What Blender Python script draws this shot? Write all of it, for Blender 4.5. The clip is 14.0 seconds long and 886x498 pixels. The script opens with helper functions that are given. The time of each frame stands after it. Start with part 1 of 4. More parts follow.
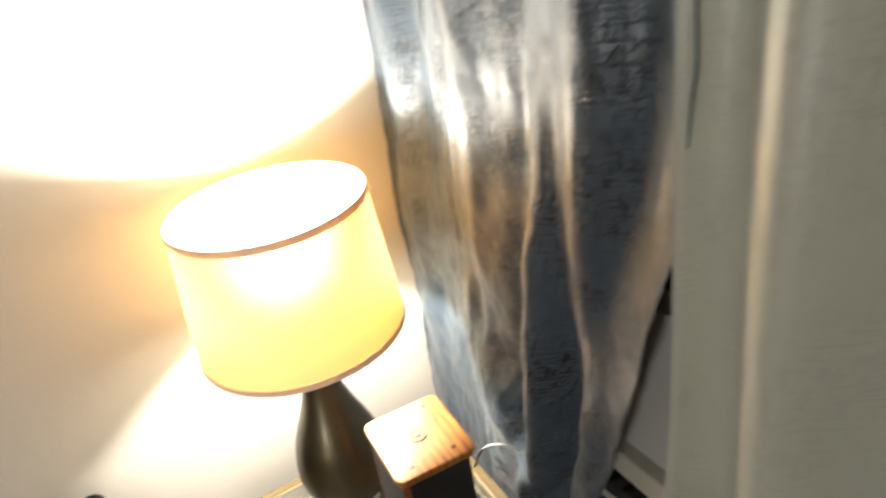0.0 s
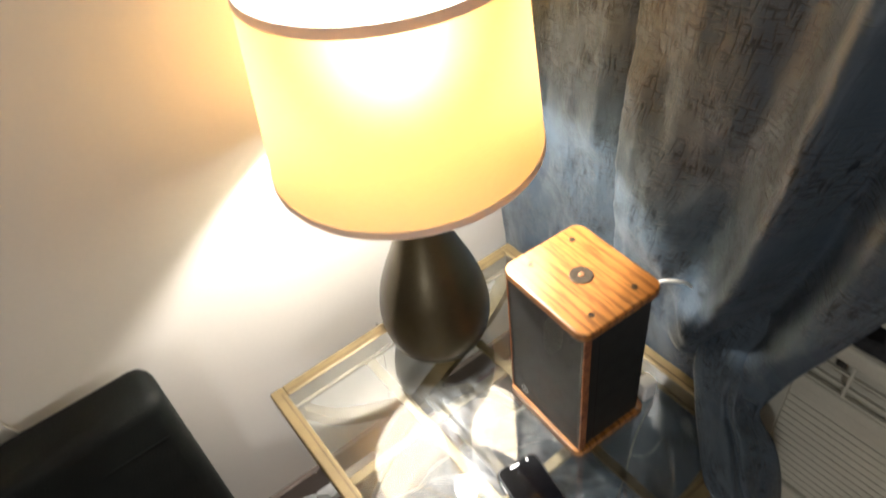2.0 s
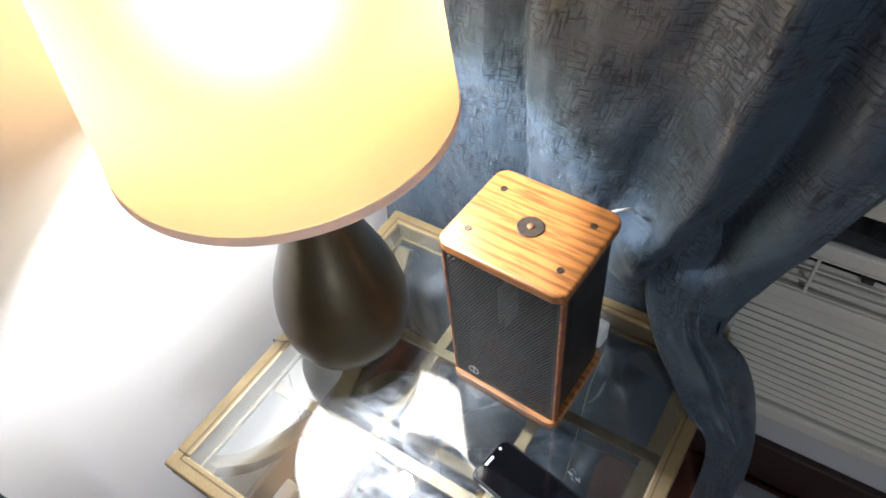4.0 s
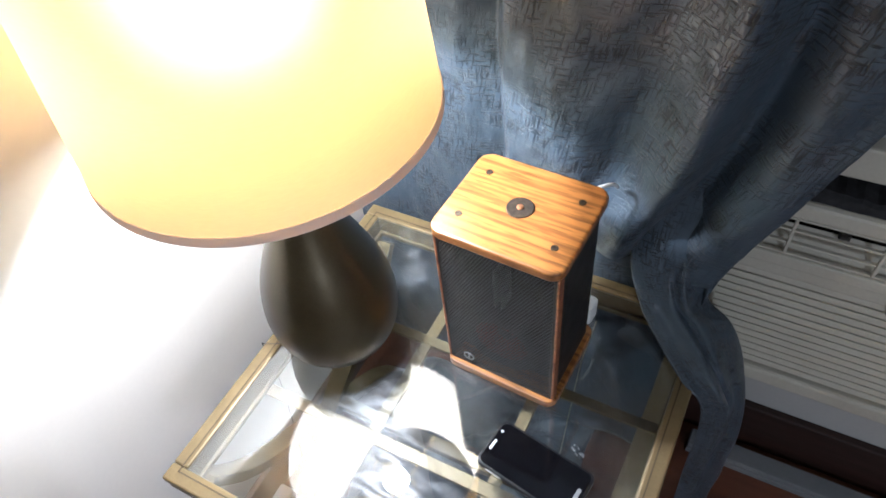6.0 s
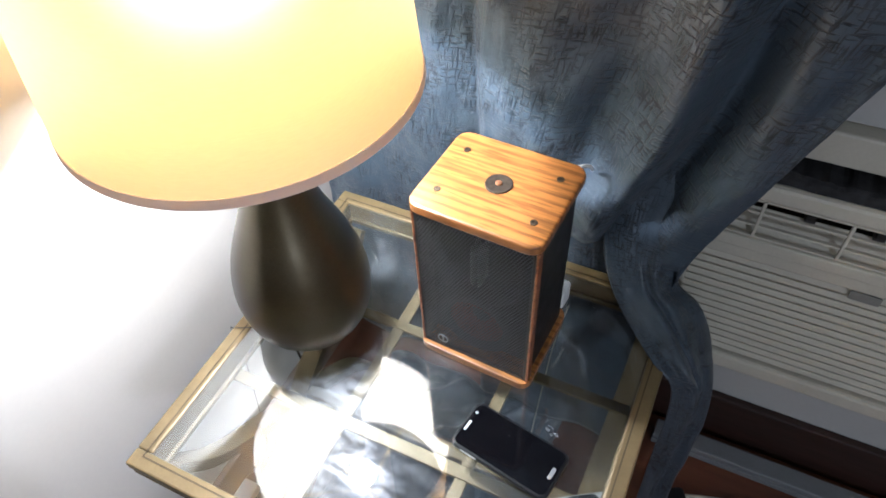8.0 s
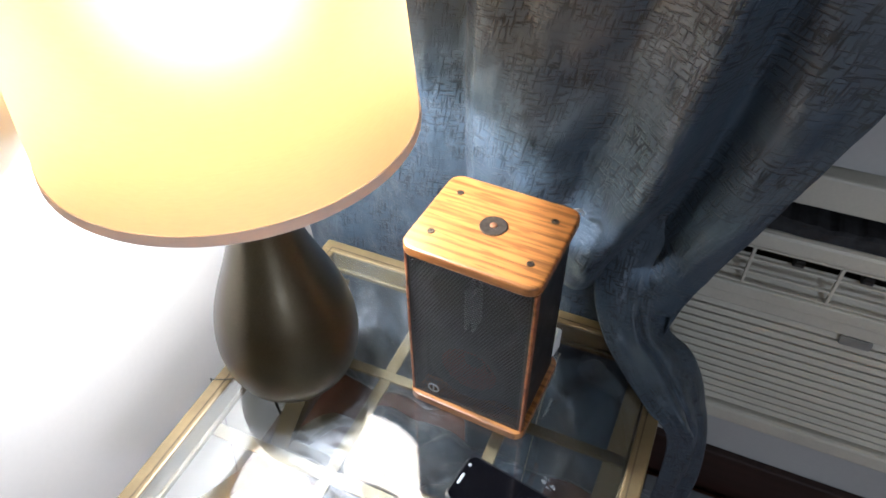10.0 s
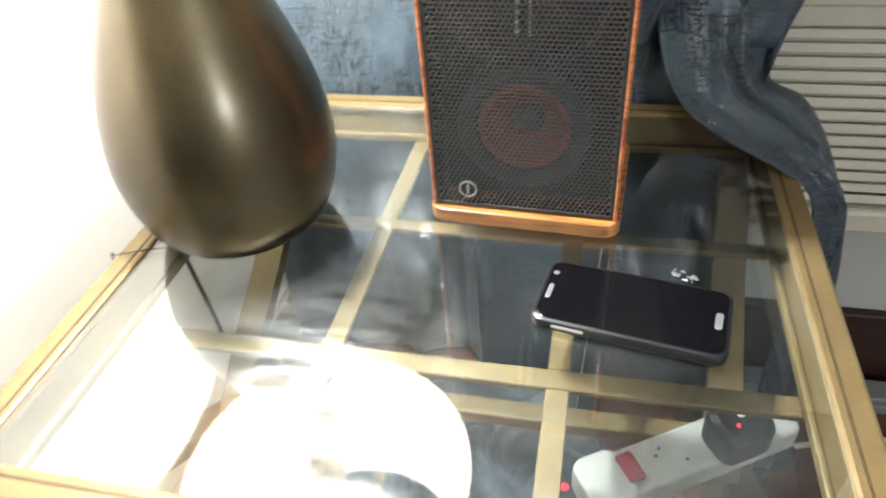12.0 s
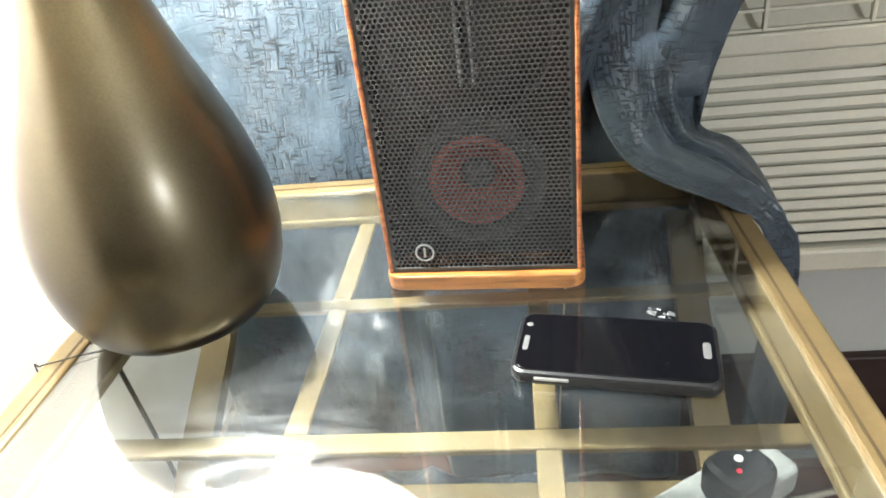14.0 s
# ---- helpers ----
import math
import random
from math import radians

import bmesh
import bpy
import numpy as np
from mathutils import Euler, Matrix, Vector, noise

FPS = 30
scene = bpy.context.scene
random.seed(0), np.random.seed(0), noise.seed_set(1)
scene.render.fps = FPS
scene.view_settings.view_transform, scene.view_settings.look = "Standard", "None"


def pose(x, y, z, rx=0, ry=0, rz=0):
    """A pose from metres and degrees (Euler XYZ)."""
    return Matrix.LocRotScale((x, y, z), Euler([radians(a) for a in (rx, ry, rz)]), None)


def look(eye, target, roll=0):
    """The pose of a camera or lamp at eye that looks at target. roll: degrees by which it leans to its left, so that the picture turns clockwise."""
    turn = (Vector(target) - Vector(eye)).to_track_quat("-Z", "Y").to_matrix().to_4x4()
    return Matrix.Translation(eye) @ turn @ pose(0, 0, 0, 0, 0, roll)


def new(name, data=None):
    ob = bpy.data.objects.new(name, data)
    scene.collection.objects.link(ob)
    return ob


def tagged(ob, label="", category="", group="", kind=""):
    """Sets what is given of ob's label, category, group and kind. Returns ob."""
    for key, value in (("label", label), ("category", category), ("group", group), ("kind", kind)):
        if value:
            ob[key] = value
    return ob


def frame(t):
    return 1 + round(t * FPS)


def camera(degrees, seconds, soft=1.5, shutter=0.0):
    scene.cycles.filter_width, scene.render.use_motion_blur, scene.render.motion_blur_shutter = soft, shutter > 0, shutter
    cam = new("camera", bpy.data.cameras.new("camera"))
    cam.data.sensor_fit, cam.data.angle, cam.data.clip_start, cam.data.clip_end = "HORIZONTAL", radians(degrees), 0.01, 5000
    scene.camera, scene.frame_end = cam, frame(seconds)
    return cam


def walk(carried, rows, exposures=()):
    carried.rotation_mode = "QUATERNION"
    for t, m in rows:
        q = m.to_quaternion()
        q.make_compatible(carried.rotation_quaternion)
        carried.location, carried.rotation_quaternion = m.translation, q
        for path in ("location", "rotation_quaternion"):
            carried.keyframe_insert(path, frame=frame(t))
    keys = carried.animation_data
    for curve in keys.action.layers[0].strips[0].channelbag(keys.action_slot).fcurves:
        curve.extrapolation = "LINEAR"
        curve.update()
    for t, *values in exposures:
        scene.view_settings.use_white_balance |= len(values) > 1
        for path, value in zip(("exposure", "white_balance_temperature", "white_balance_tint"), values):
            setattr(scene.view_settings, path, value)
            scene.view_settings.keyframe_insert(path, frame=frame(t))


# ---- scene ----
cam = camera(65.7, 14.0, soft=1.7, shutter=0.5)
BULB, ROOM = 68.0, 80.0
PATH = [
    (0, (1.26, -0.483, 1.72), (-0.336, 0.274, 0.782), -10.0),
    (0.5, (1.15, -0.524, 1.634), (-0.49, 0.049, 0.643), -8.3),
    (1, (0.946, -0.519, 1.627), (-0.624, -0.142, 0.446), -11.6),
    (1.5, (0.86, -0.537, 1.557), (-0.583, -0.211, 0.21), -12.1),
    (2, (0.838, -0.685, 1.575), (-0.401, 0.084, 0.207), -8.5),
    (2.5, (0.771, -0.766, 1.529), (-0.345, 0.047, 0.082), -3.3),
    (3, (0.652, -0.705, 1.471), (-0.389, 0.046, -0.063), -9.1),
    (3.5, (0.633, -0.68, 1.464), (-0.274, 0.323, -0.01), -6.8),
    (5.8, (0.61, -0.697, 1.463), (-0.123, 0.389, -0.048), -7.7),
    (6, (0.603, -0.705, 1.46), (-0.118, 0.394, -0.048), -7.8),
    (6.5, (0.589, -0.728, 1.435), (-0.063, 0.436, -0.055), -6.2),
    (7, (0.597, -0.725, 1.44), (-0.016, 0.439, -0.068), -5.2),
    (7.5, (0.6, -0.734, 1.433), (-0.025, 0.422, -0.075), -4.3),
    (8, (0.593, -0.74, 1.431), (-0.03, 0.43, -0.067), -3.4),
    (8.2, (0.59, -0.745, 1.423), (-0.019, 0.451, -0.06), -2.8),
    (10.5, (0.548, -0.756, 1.393), (-0.042, 0.586, 0.031), -1.0),
    (11, (0.462, -0.678, 1.226), (-0.113, 0.694, -0.111), -4.9),
    (11.5, (0.442, -0.727, 1.040), (-0.040, 0.692, -0.281), -4.9),
    (12, (0.431, -0.752, 0.948), (0.019, 0.745, -0.312), -5.3),
    (12.2, (0.432, -0.743, 0.937), (0.077, 0.811, -0.271), -5.9),
    (12.5, (0.425, -0.763, 0.906), (0.103, 0.8, -0.299), -6.8),
    (13, (0.408, -0.783, 0.885), (0.075, 0.753, -0.352), -8.2),
    (13.5, (0.405, -0.765, 0.895), (0.193, 0.917, -0.166), -6.9),
    (14, (0.407, -0.754, 0.895), (0.169, 0.96, -0.107), -7.2),
]
EXPOSURES = [(0.0, -0.35, 6250, 10), (0.6, -0.7, 6250, 10), (2.0, -0.77, 5950, 11), (3.0, -0.6, 5150, 12), (5.8, -0.68, 5030, 13), (10.5, -0.72, 5000, 13), (11.1, -0.6, 4850, 12), (11.6, -0.15, 5500, 9), (12.1, 0.33, 5650, 7), (13.0, 0.55, 5700, 8), (14.0, 0.58, 5600, 6)]
walk(cam, [(t, look(eye, target, roll)) for t, eye, target, roll in PATH], EXPOSURES)

# ---------------------------------------------------------------- light
BULB_Z = 1.168
H = 0.56                       # table top
LAMP = (0.099, -0.261)         # axis of the table lamp
SHADE_LOW, SHADE_TOP, R_LOW, R_TOP = 0.993, 1.270, 0.2025, 0.180

world = bpy.data.worlds.new("room_air")
scene.world = world
world.use_nodes = True
world.node_tree.nodes["Background"].inputs[0].default_value = (0.6, 0.7, 1.0, 1)
world.node_tree.nodes["Background"].inputs[1].default_value = 0.02

bulb_data = bpy.data.lights.new("bulb_light", "POINT")
bulb_data.energy, bulb_data.color, bulb_data.shadow_soft_size = BULB, (1.0, 0.93, 0.82), 0.03
bulb_light = new("bulb_light", bulb_data)
bulb_light.location = (LAMP[0], LAMP[1], BULB_Z)

globe_data = bpy.data.lights.new("globe_light", "POINT")
globe_data.energy, globe_data.color, globe_data.shadow_soft_size = ROOM, (1.0, 0.95, 0.86), 0.14
globe_light = new("globe_light", globe_data)
GLOBE = (2.15, -2.35, 1.25)
globe_light.location = GLOBE


# ---------------------------------------------------------------- materials
def material(name, colour, rough=0.5, metal=0.0, tone=0.12, scale=8.0, bump=0.0, fine=200.0, dark=None, spec=0.5, stretch=(1, 1, 1), coat=0.0):
    """A surface with blotches, fine grain and relief."""
    m = bpy.data.materials.new(name)
    m.use_nodes = True
    t = m.node_tree
    b = t.nodes["Principled BSDF"]
    co = t.nodes.new("ShaderNodeTexCoord")
    mp = t.nodes.new("ShaderNodeMapping")
    mp.inputs["Scale"].default_value = stretch
    t.links.new(co.outputs["Object"], mp.inputs[0])
    big, small = t.nodes.new("ShaderNodeTexNoise"), t.nodes.new("ShaderNodeTexNoise")
    big.inputs["Scale"].default_value, small.inputs["Scale"].default_value = scale, fine
    big.inputs["Detail"].default_value = 5
    small.inputs["Detail"].default_value = 3
    for n in (big, small):
        t.links.new(mp.outputs[0], n.inputs["Vector"])
    mix = t.nodes.new("ShaderNodeMix")
    mix.data_type = "RGBA"
    low = dark or tuple(c * (1 - tone * 1.6) for c in colour)
    mix.inputs[6].default_value, mix.inputs[7].default_value = (*low, 1), (*colour, 1)
    add = t.nodes.new("ShaderNodeMath")
    add.operation = "MULTIPLY_ADD"
    add.inputs[1].default_value, add.inputs[2].default_value = 0.45, 0.0
    t.links.new(small.outputs[0], add.inputs[0])
    add2 = t.nodes.new("ShaderNodeMath")
    add2.operation = "MULTIPLY_ADD"
    add2.inputs[1].default_value = 1.0
    t.links.new(big.outputs[0], add2.inputs[0])
    t.links.new(add.outputs[0], add2.inputs[2])
    ramp = t.nodes.new("ShaderNodeMapRange")
    ramp.inputs[1].default_value, ramp.inputs[2].default_value = 0.5, 0.95
    t.links.new(add2.outputs[0], ramp.inputs[0])
    t.links.new(ramp.outputs[0], mix.inputs[0])
    t.links.new(mix.outputs[2], b.inputs["Base Color"])
    rr = t.nodes.new("ShaderNodeMapRange")
    rr.inputs[3].default_value, rr.inputs[4].default_value = min(1, rough + 0.08), max(0.02, rough - 0.08)
    t.links.new(big.outputs[0], rr.inputs[0])
    t.links.new(rr.outputs[0], b.inputs["Roughness"])
    b.inputs["Metallic"].default_value = metal
    b.inputs["Specular IOR Level"].default_value = spec
    b.inputs["Coat Weight"].default_value, b.inputs["Coat Roughness"].default_value = coat, 0.27
    if bump:
        bp = t.nodes.new("ShaderNodeBump")
        bp.inputs["Strength"].default_value, bp.inputs["Distance"].default_value = bump, 0.002
        t.links.new(small.outputs[0], bp.inputs["Height"])
        t.links.new(bp.outputs[0], b.inputs["Normal"])
    return m


def wood_material(name, light, dark, scale, along="X", rough=0.35, coat=0.3, lines=0.0):
    """Oak with long dark pores and cathedral bands."""
    m = bpy.data.materials.new(name)
    m.use_nodes = True
    t = m.node_tree
    b = t.nodes["Principled BSDF"]
    co, mp = t.nodes.new("ShaderNodeTexCoord"), t.nodes.new("ShaderNodeMapping")
    t.links.new(co.outputs["Object"], mp.inputs[0])
    mp.inputs["Scale"].default_value = (0.09, 1, 1) if along == "X" else (1, 0.09, 1)
    wave = t.nodes.new("ShaderNodeTexNoise")
    wave.inputs["Scale"].default_value, wave.inputs["Detail"].default_value, wave.inputs["Distortion"].default_value = scale, 4, 0.6
    pore = t.nodes.new("ShaderNodeTexNoise")
    pore.inputs["Scale"].default_value, pore.inputs["Detail"].default_value = scale * 7, 2
    for n in (wave, pore):
        t.links.new(mp.outputs[0], n.inputs["Vector"])
    r1 = t.nodes.new("ShaderNodeValToRGB")
    e = r1.color_ramp.elements
    e[0].position, e[0].color = 0.36, (*dark, 1)
    e[1].position, e[1].color = 0.52, (*light, 1)
    t.links.new(wave.outputs[0], r1.inputs[0])
    r2 = t.nodes.new("ShaderNodeMapRange")
    r2.inputs[1].default_value, r2.inputs[2].default_value, r2.inputs[3].default_value = 0.36, 0.5, 0.55
    t.links.new(pore.outputs[0], r2.inputs[0])
    mul = t.nodes.new("ShaderNodeMix")
    mul.data_type, mul.blend_type = "RGBA", "MULTIPLY"
    mul.inputs[0].default_value = 1
    t.links.new(r1.outputs[0], mul.inputs[6])
    t.links.new(r2.outputs[0], mul.inputs[7])
    # thin dark growth lines that wander along the board
    ring, rr, ln = t.nodes.new("ShaderNodeTexWave"), t.nodes.new("ShaderNodeMapRange"), t.nodes.new("ShaderNodeMix")
    ring.bands_direction = "Y" if along == "X" else "X"
    ring.inputs["Scale"].default_value, ring.inputs["Distortion"].default_value = 21, 5.0
    ring.inputs["Detail"].default_value, ring.inputs["Detail Scale"].default_value = 3, 0.6
    t.links.new(mp.outputs[0], ring.inputs["Vector"])
    rr.inputs[1].default_value, rr.inputs[2].default_value, rr.inputs[3].default_value, rr.inputs[4].default_value = 0.02, 0.42, lines, 0.0
    t.links.new(ring.outputs["Fac"], rr.inputs[0])
    ln.data_type = "RGBA"
    ln.inputs[7].default_value = (*(c * 0.35 for c in dark), 1)
    t.links.new(rr.outputs[0], ln.inputs[0])
    t.links.new(mul.outputs[2], ln.inputs[6])
    t.links.new(ln.outputs[2], b.inputs["Base Color"])
    b.inputs["Roughness"].default_value, b.inputs["Coat Weight"].default_value, b.inputs["Coat Roughness"].default_value = rough, coat, 0.25
    bp = t.nodes.new("ShaderNodeBump")
    bp.inputs["Strength"].default_value, bp.inputs["Distance"].default_value = 0.25, 0.0006
    t.links.new(r2.outputs[0], bp.inputs["Height"])
    t.links.new(bp.outputs[0], b.inputs["Normal"])
    return m


def shade_material(name, colour, through_colour, amount, forward=0.35):
    """Thin cloth that lets part of the light through."""
    m = bpy.data.materials.new(name)
    m.use_nodes = True
    t = m.node_tree
    t.nodes.remove(t.nodes["Principled BSDF"])
    out = t.nodes["Material Output"]
    d, tr, mx = t.nodes.new("ShaderNodeBsdfDiffuse"), t.nodes.new("ShaderNodeBsdfTranslucent"), t.nodes.new("ShaderNodeMixShader")
    co, mp, n = t.nodes.new("ShaderNodeTexCoord"), t.nodes.new("ShaderNodeMapping"), t.nodes.new("ShaderNodeTexNoise")
    t.links.new(co.outputs["Object"], mp.inputs[0])
    mp.inputs["Scale"].default_value = (1, 1, 7)
    n.inputs["Scale"].default_value, n.inputs["Detail"].default_value = 90, 3
    t.links.new(mp.outputs[0], n.inputs["Vector"])
    for sh, c in ((d, colour), (tr, through_colour)):
        k = t.nodes.new("ShaderNodeMix")
        k.data_type = "RGBA"
        k.inputs[6].default_value, k.inputs[7].default_value = (*(v * 0.88 for v in c), 1), (*c, 1)
        t.links.new(n.outputs[0], k.inputs[0])
        t.links.new(k.outputs[2], sh.inputs[0])
    fw, both = t.nodes.new("ShaderNodeBsdfRefraction"), t.nodes.new("ShaderNodeMixShader")
    fw.inputs["Roughness"].default_value, fw.inputs["IOR"].default_value = 1.0, 1.42
    fw.inputs["Color"].default_value = (1.0, 0.76, 0.36, 1)
    both.inputs[0].default_value = forward
    t.links.new(tr.outputs[0], both.inputs[1])
    t.links.new(fw.outputs[0], both.inputs[2])
    mx.inputs[0].default_value = amount
    t.links.new(d.outputs[0], mx.inputs[1])
    t.links.new(both.outputs[0], mx.inputs[2])
    t.links.new(mx.outputs[0], out.inputs[0])
    return m


def curtain_material(name, colour, dark, sheen, relief=0.9):
    """Softly shiny crinkled satin: short creases across the weave, their shade in the colour."""
    m = bpy.data.materials.new(name)
    m.use_nodes = True
    t = m.node_tree
    b = t.nodes["Principled BSDF"]
    co = t.nodes.new("ShaderNodeTexCoord")
    heights = []
    for sc, st in ((46, (5.0, 0.75, 1)), (50, (0.75, 5.0, 1))):
        mp, n = t.nodes.new("ShaderNodeMapping"), t.nodes.new("ShaderNodeTexNoise")
        mp.inputs["Scale"].default_value = st
        t.links.new(co.outputs["UV"], mp.inputs[0])
        n.inputs["Scale"].default_value, n.inputs["Detail"].default_value = sc, 3
        t.links.new(mp.outputs[0], n.inputs["Vector"])
        r = t.nodes.new("ShaderNodeMapRange")
        r.inputs[1].default_value, r.inputs[2].default_value = 0.535, 0.605
        t.links.new(n.outputs[0], r.inputs[0])
        heights.append(r)
    blot = t.nodes.new("ShaderNodeTexNoise")
    blot.inputs["Scale"].default_value, blot.inputs["Detail"].default_value = 9, 4
    t.links.new(co.outputs["UV"], blot.inputs["Vector"])
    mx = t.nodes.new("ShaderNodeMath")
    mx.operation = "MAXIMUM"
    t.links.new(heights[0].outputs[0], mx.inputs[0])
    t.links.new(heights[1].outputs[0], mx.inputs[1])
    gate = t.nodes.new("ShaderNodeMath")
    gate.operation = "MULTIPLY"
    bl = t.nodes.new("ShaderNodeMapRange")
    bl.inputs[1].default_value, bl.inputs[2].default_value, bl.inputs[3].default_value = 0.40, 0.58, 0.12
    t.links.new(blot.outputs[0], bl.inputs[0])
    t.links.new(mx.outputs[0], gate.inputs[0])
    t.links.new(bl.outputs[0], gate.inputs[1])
    # crease shade painted as dark strokes, by the mask that sinks the relief
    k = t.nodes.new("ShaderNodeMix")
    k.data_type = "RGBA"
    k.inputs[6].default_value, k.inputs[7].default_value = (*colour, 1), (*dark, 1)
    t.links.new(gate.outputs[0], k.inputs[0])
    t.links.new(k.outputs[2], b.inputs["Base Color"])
    b.inputs["Roughness"].default_value = 0.40
    b.inputs["Sheen Weight"].default_value, b.inputs["Sheen Roughness"].default_value = sheen, 0.4
    bp = t.nodes.new("ShaderNodeBump")
    bp.inputs["Strength"].default_value, bp.inputs["Distance"].default_value = relief, 0.0018
    bp.invert = True
    t.links.new(gate.outputs[0], bp.inputs["Height"])
    t.links.new(bp.outputs[0], b.inputs["Normal"])
    return m


def glow_material(name, colour, strength):
    m = bpy.data.materials.new(name)
    m.use_nodes = True
    b = m.node_tree.nodes["Principled BSDF"]
    b.inputs["Base Color"].default_value = (*colour, 1)
    b.inputs["Emission Color"].default_value, b.inputs["Emission Strength"].default_value = (*colour, 1), strength
    return m


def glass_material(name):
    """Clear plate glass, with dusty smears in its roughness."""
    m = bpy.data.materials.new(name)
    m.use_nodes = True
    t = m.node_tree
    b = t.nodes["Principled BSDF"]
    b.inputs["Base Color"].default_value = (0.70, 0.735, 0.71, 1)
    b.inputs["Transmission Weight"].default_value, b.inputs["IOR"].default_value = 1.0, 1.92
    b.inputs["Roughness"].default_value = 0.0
    out = t.nodes["Material Output"]
    dust, mx = t.nodes.new("ShaderNodeBsdfDiffuse"), t.nodes.new("ShaderNodeMixShader")
    dust.inputs[0].default_value = (0.75, 0.78, 0.78, 1)
    co, n, r = t.nodes.new("ShaderNodeTexCoord"), t.nodes.new("ShaderNodeTexNoise"), t.nodes.new("ShaderNodeMapRange")
    n.inputs["Scale"].default_value, n.inputs["Detail"].default_value, n.inputs["Distortion"].default_value = 7, 6, 1.2
    t.links.new(co.outputs["Object"], n.inputs["Vector"])
    r.inputs[1].default_value, r.inputs[2].default_value, r.inputs[3].default_value, r.inputs[4].default_value = 0.48, 0.8, 0.002, 0.024
    t.links.new(n.outputs[0], r.inputs[0])
    t.links.new(r.outputs[0], mx.inputs[0])
    t.links.new(b.outputs[0], mx.inputs[1])
    t.links.new(dust.outputs[0], mx.inputs[2])
    film, top = t.nodes.new("ShaderNodeBsdfGlossy"), t.nodes.new("ShaderNodeMixShader")
    film.inputs["Roughness"].default_value = 0.24
    sm, sv, sr = t.nodes.new("ShaderNodeMapping"), t.nodes.new("ShaderNodeTexNoise"), t.nodes.new("ShaderNodeMapRange")
    sm.inputs["Scale"].default_value, sm.inputs["Rotation"].default_value = (1, 4, 1), (0, 0, 0.9)
    t.links.new(co.outputs["Object"], sm.inputs[0])
    sv.inputs["Scale"].default_value, sv.inputs["Detail"].default_value, sv.inputs["Distortion"].default_value = 9, 5, 2.0
    t.links.new(sm.outputs[0], sv.inputs["Vector"])
    sr.inputs[1].default_value, sr.inputs[2].default_value, sr.inputs[3].default_value, sr.inputs[4].default_value = 0.40, 0.75, 0.003, 0.020
    t.links.new(sv.outputs[0], sr.inputs[0])
    t.links.new(sr.outputs[0], top.inputs[0])
    t.links.new(mx.outputs[0], top.inputs[1])
    t.links.new(film.outputs[0], top.inputs[2])
    t.links.new(top.outputs[0], out.inputs[0])
    return m


WALL = material("cream_wall_paint", (0.74, 0.70, 0.63), 0.75, tone=0.03, scale=3, bump=0.08, fine=120)
WALL_GREY = material("off_white_wall_paint", (0.44, 0.44, 0.42), 0.8, tone=0.06, scale=4, bump=0.08, fine=120)
WALL_FAR = material("taupe_wall_paint", (0.34, 0.31, 0.27), 0.8, tone=0.05, scale=3, bump=0.08, fine=120)
CEILING = material("white_ceiling_paint", (0.68, 0.67, 0.64), 0.9, tone=0.03, scale=3)
FLOOR = material("red_brown_floorboard", (0.12, 0.042, 0.020), 0.4, tone=0.25, scale=5, fine=60, bump=0.05, stretch=(1, 8, 1))
SKIRT = material("taupe_skirting_paint", (0.16, 0.12, 0.095), 0.5, tone=0.15, scale=10)
SKIRT_DARK = material("dark_brown_skirting_wood", (0.032, 0.013, 0.008), 0.5, tone=0.3, scale=8, stretch=(1, 8, 8))
GOLD = material("worn_gold_paint", (0.19, 0.138, 0.062), 0.40, metal=0.3, tone=0.14, scale=26, fine=260, bump=0.12)
GOLD_DARK = material("gold_groove", (0.085, 0.060, 0.026), 0.6, metal=0.2, tone=0.2, scale=30)
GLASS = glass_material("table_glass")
OAK = wood_material("golden_oak", (0.37, 0.155, 0.036), (0.25, 0.092, 0.020), 30, lines=0.55)
OAK_RED = wood_material("red_oak_trim", (0.34, 0.125, 0.045), (0.18, 0.055, 0.02), 70)
GRILLE = material("black_perforated_metal", (0.018, 0.0172, 0.0165), 0.40, tone=0.2, scale=40)
BLACK = material("black_plastic", (0.008, 0.008, 0.009), 0.42, tone=0.2, scale=20)
MESH = material("grey_black_perforated_steel", (0.056, 0.056, 0.057), 0.34, tone=0.15, scale=40)
BAFFLE = material("dark_grey_speaker_baffle", (0.012, 0.0118, 0.0115), 0.6, tone=0.2, scale=20)
CONE = material("red_brown_speaker_cone", (0.24, 0.09, 0.075), 0.20, tone=0.06, scale=20)
RUBBER = material("grey_rubber_surround", (0.055, 0.055, 0.058), 0.6, tone=0.2, scale=60)
SILVER = material("dull_silver", (0.45, 0.45, 0.45), 0.35, metal=0.8, tone=0.1, scale=60)
SCREW = material("blackened_steel_screw", (0.10, 0.08, 0.06), 0.4, metal=0.7, tone=0.2, scale=100)
COPPER = material("copper_stud", (0.55, 0.27, 0.13), 0.35, metal=0.8, tone=0.1, scale=100)
BRONZE = material("bronze_lamp_lacquer", (0.098, 0.077, 0.036), 0.36, metal=1.0, tone=0.2, scale=6, fine=500, bump=0.02, coat=1.0)
BRONZE.node_tree.nodes["Principled BSDF"].inputs["Specular Tint"].default_value = (0.30, 0.27, 0.20, 1)
SHADE = shade_material("cream_shade_cloth", (0.86, 0.80, 0.66), (0.95, 0.44, 0.07), 0.10, 0.27)
TAPE = shade_material("grey_beige_trim_tape", (0.80, 0.74, 0.69), (0.9, 0.78, 0.68), 0.3, 0.0)
BRASS = material("brass_fitting", (0.6, 0.45, 0.2), 0.3, metal=1, tone=0.1, scale=60)
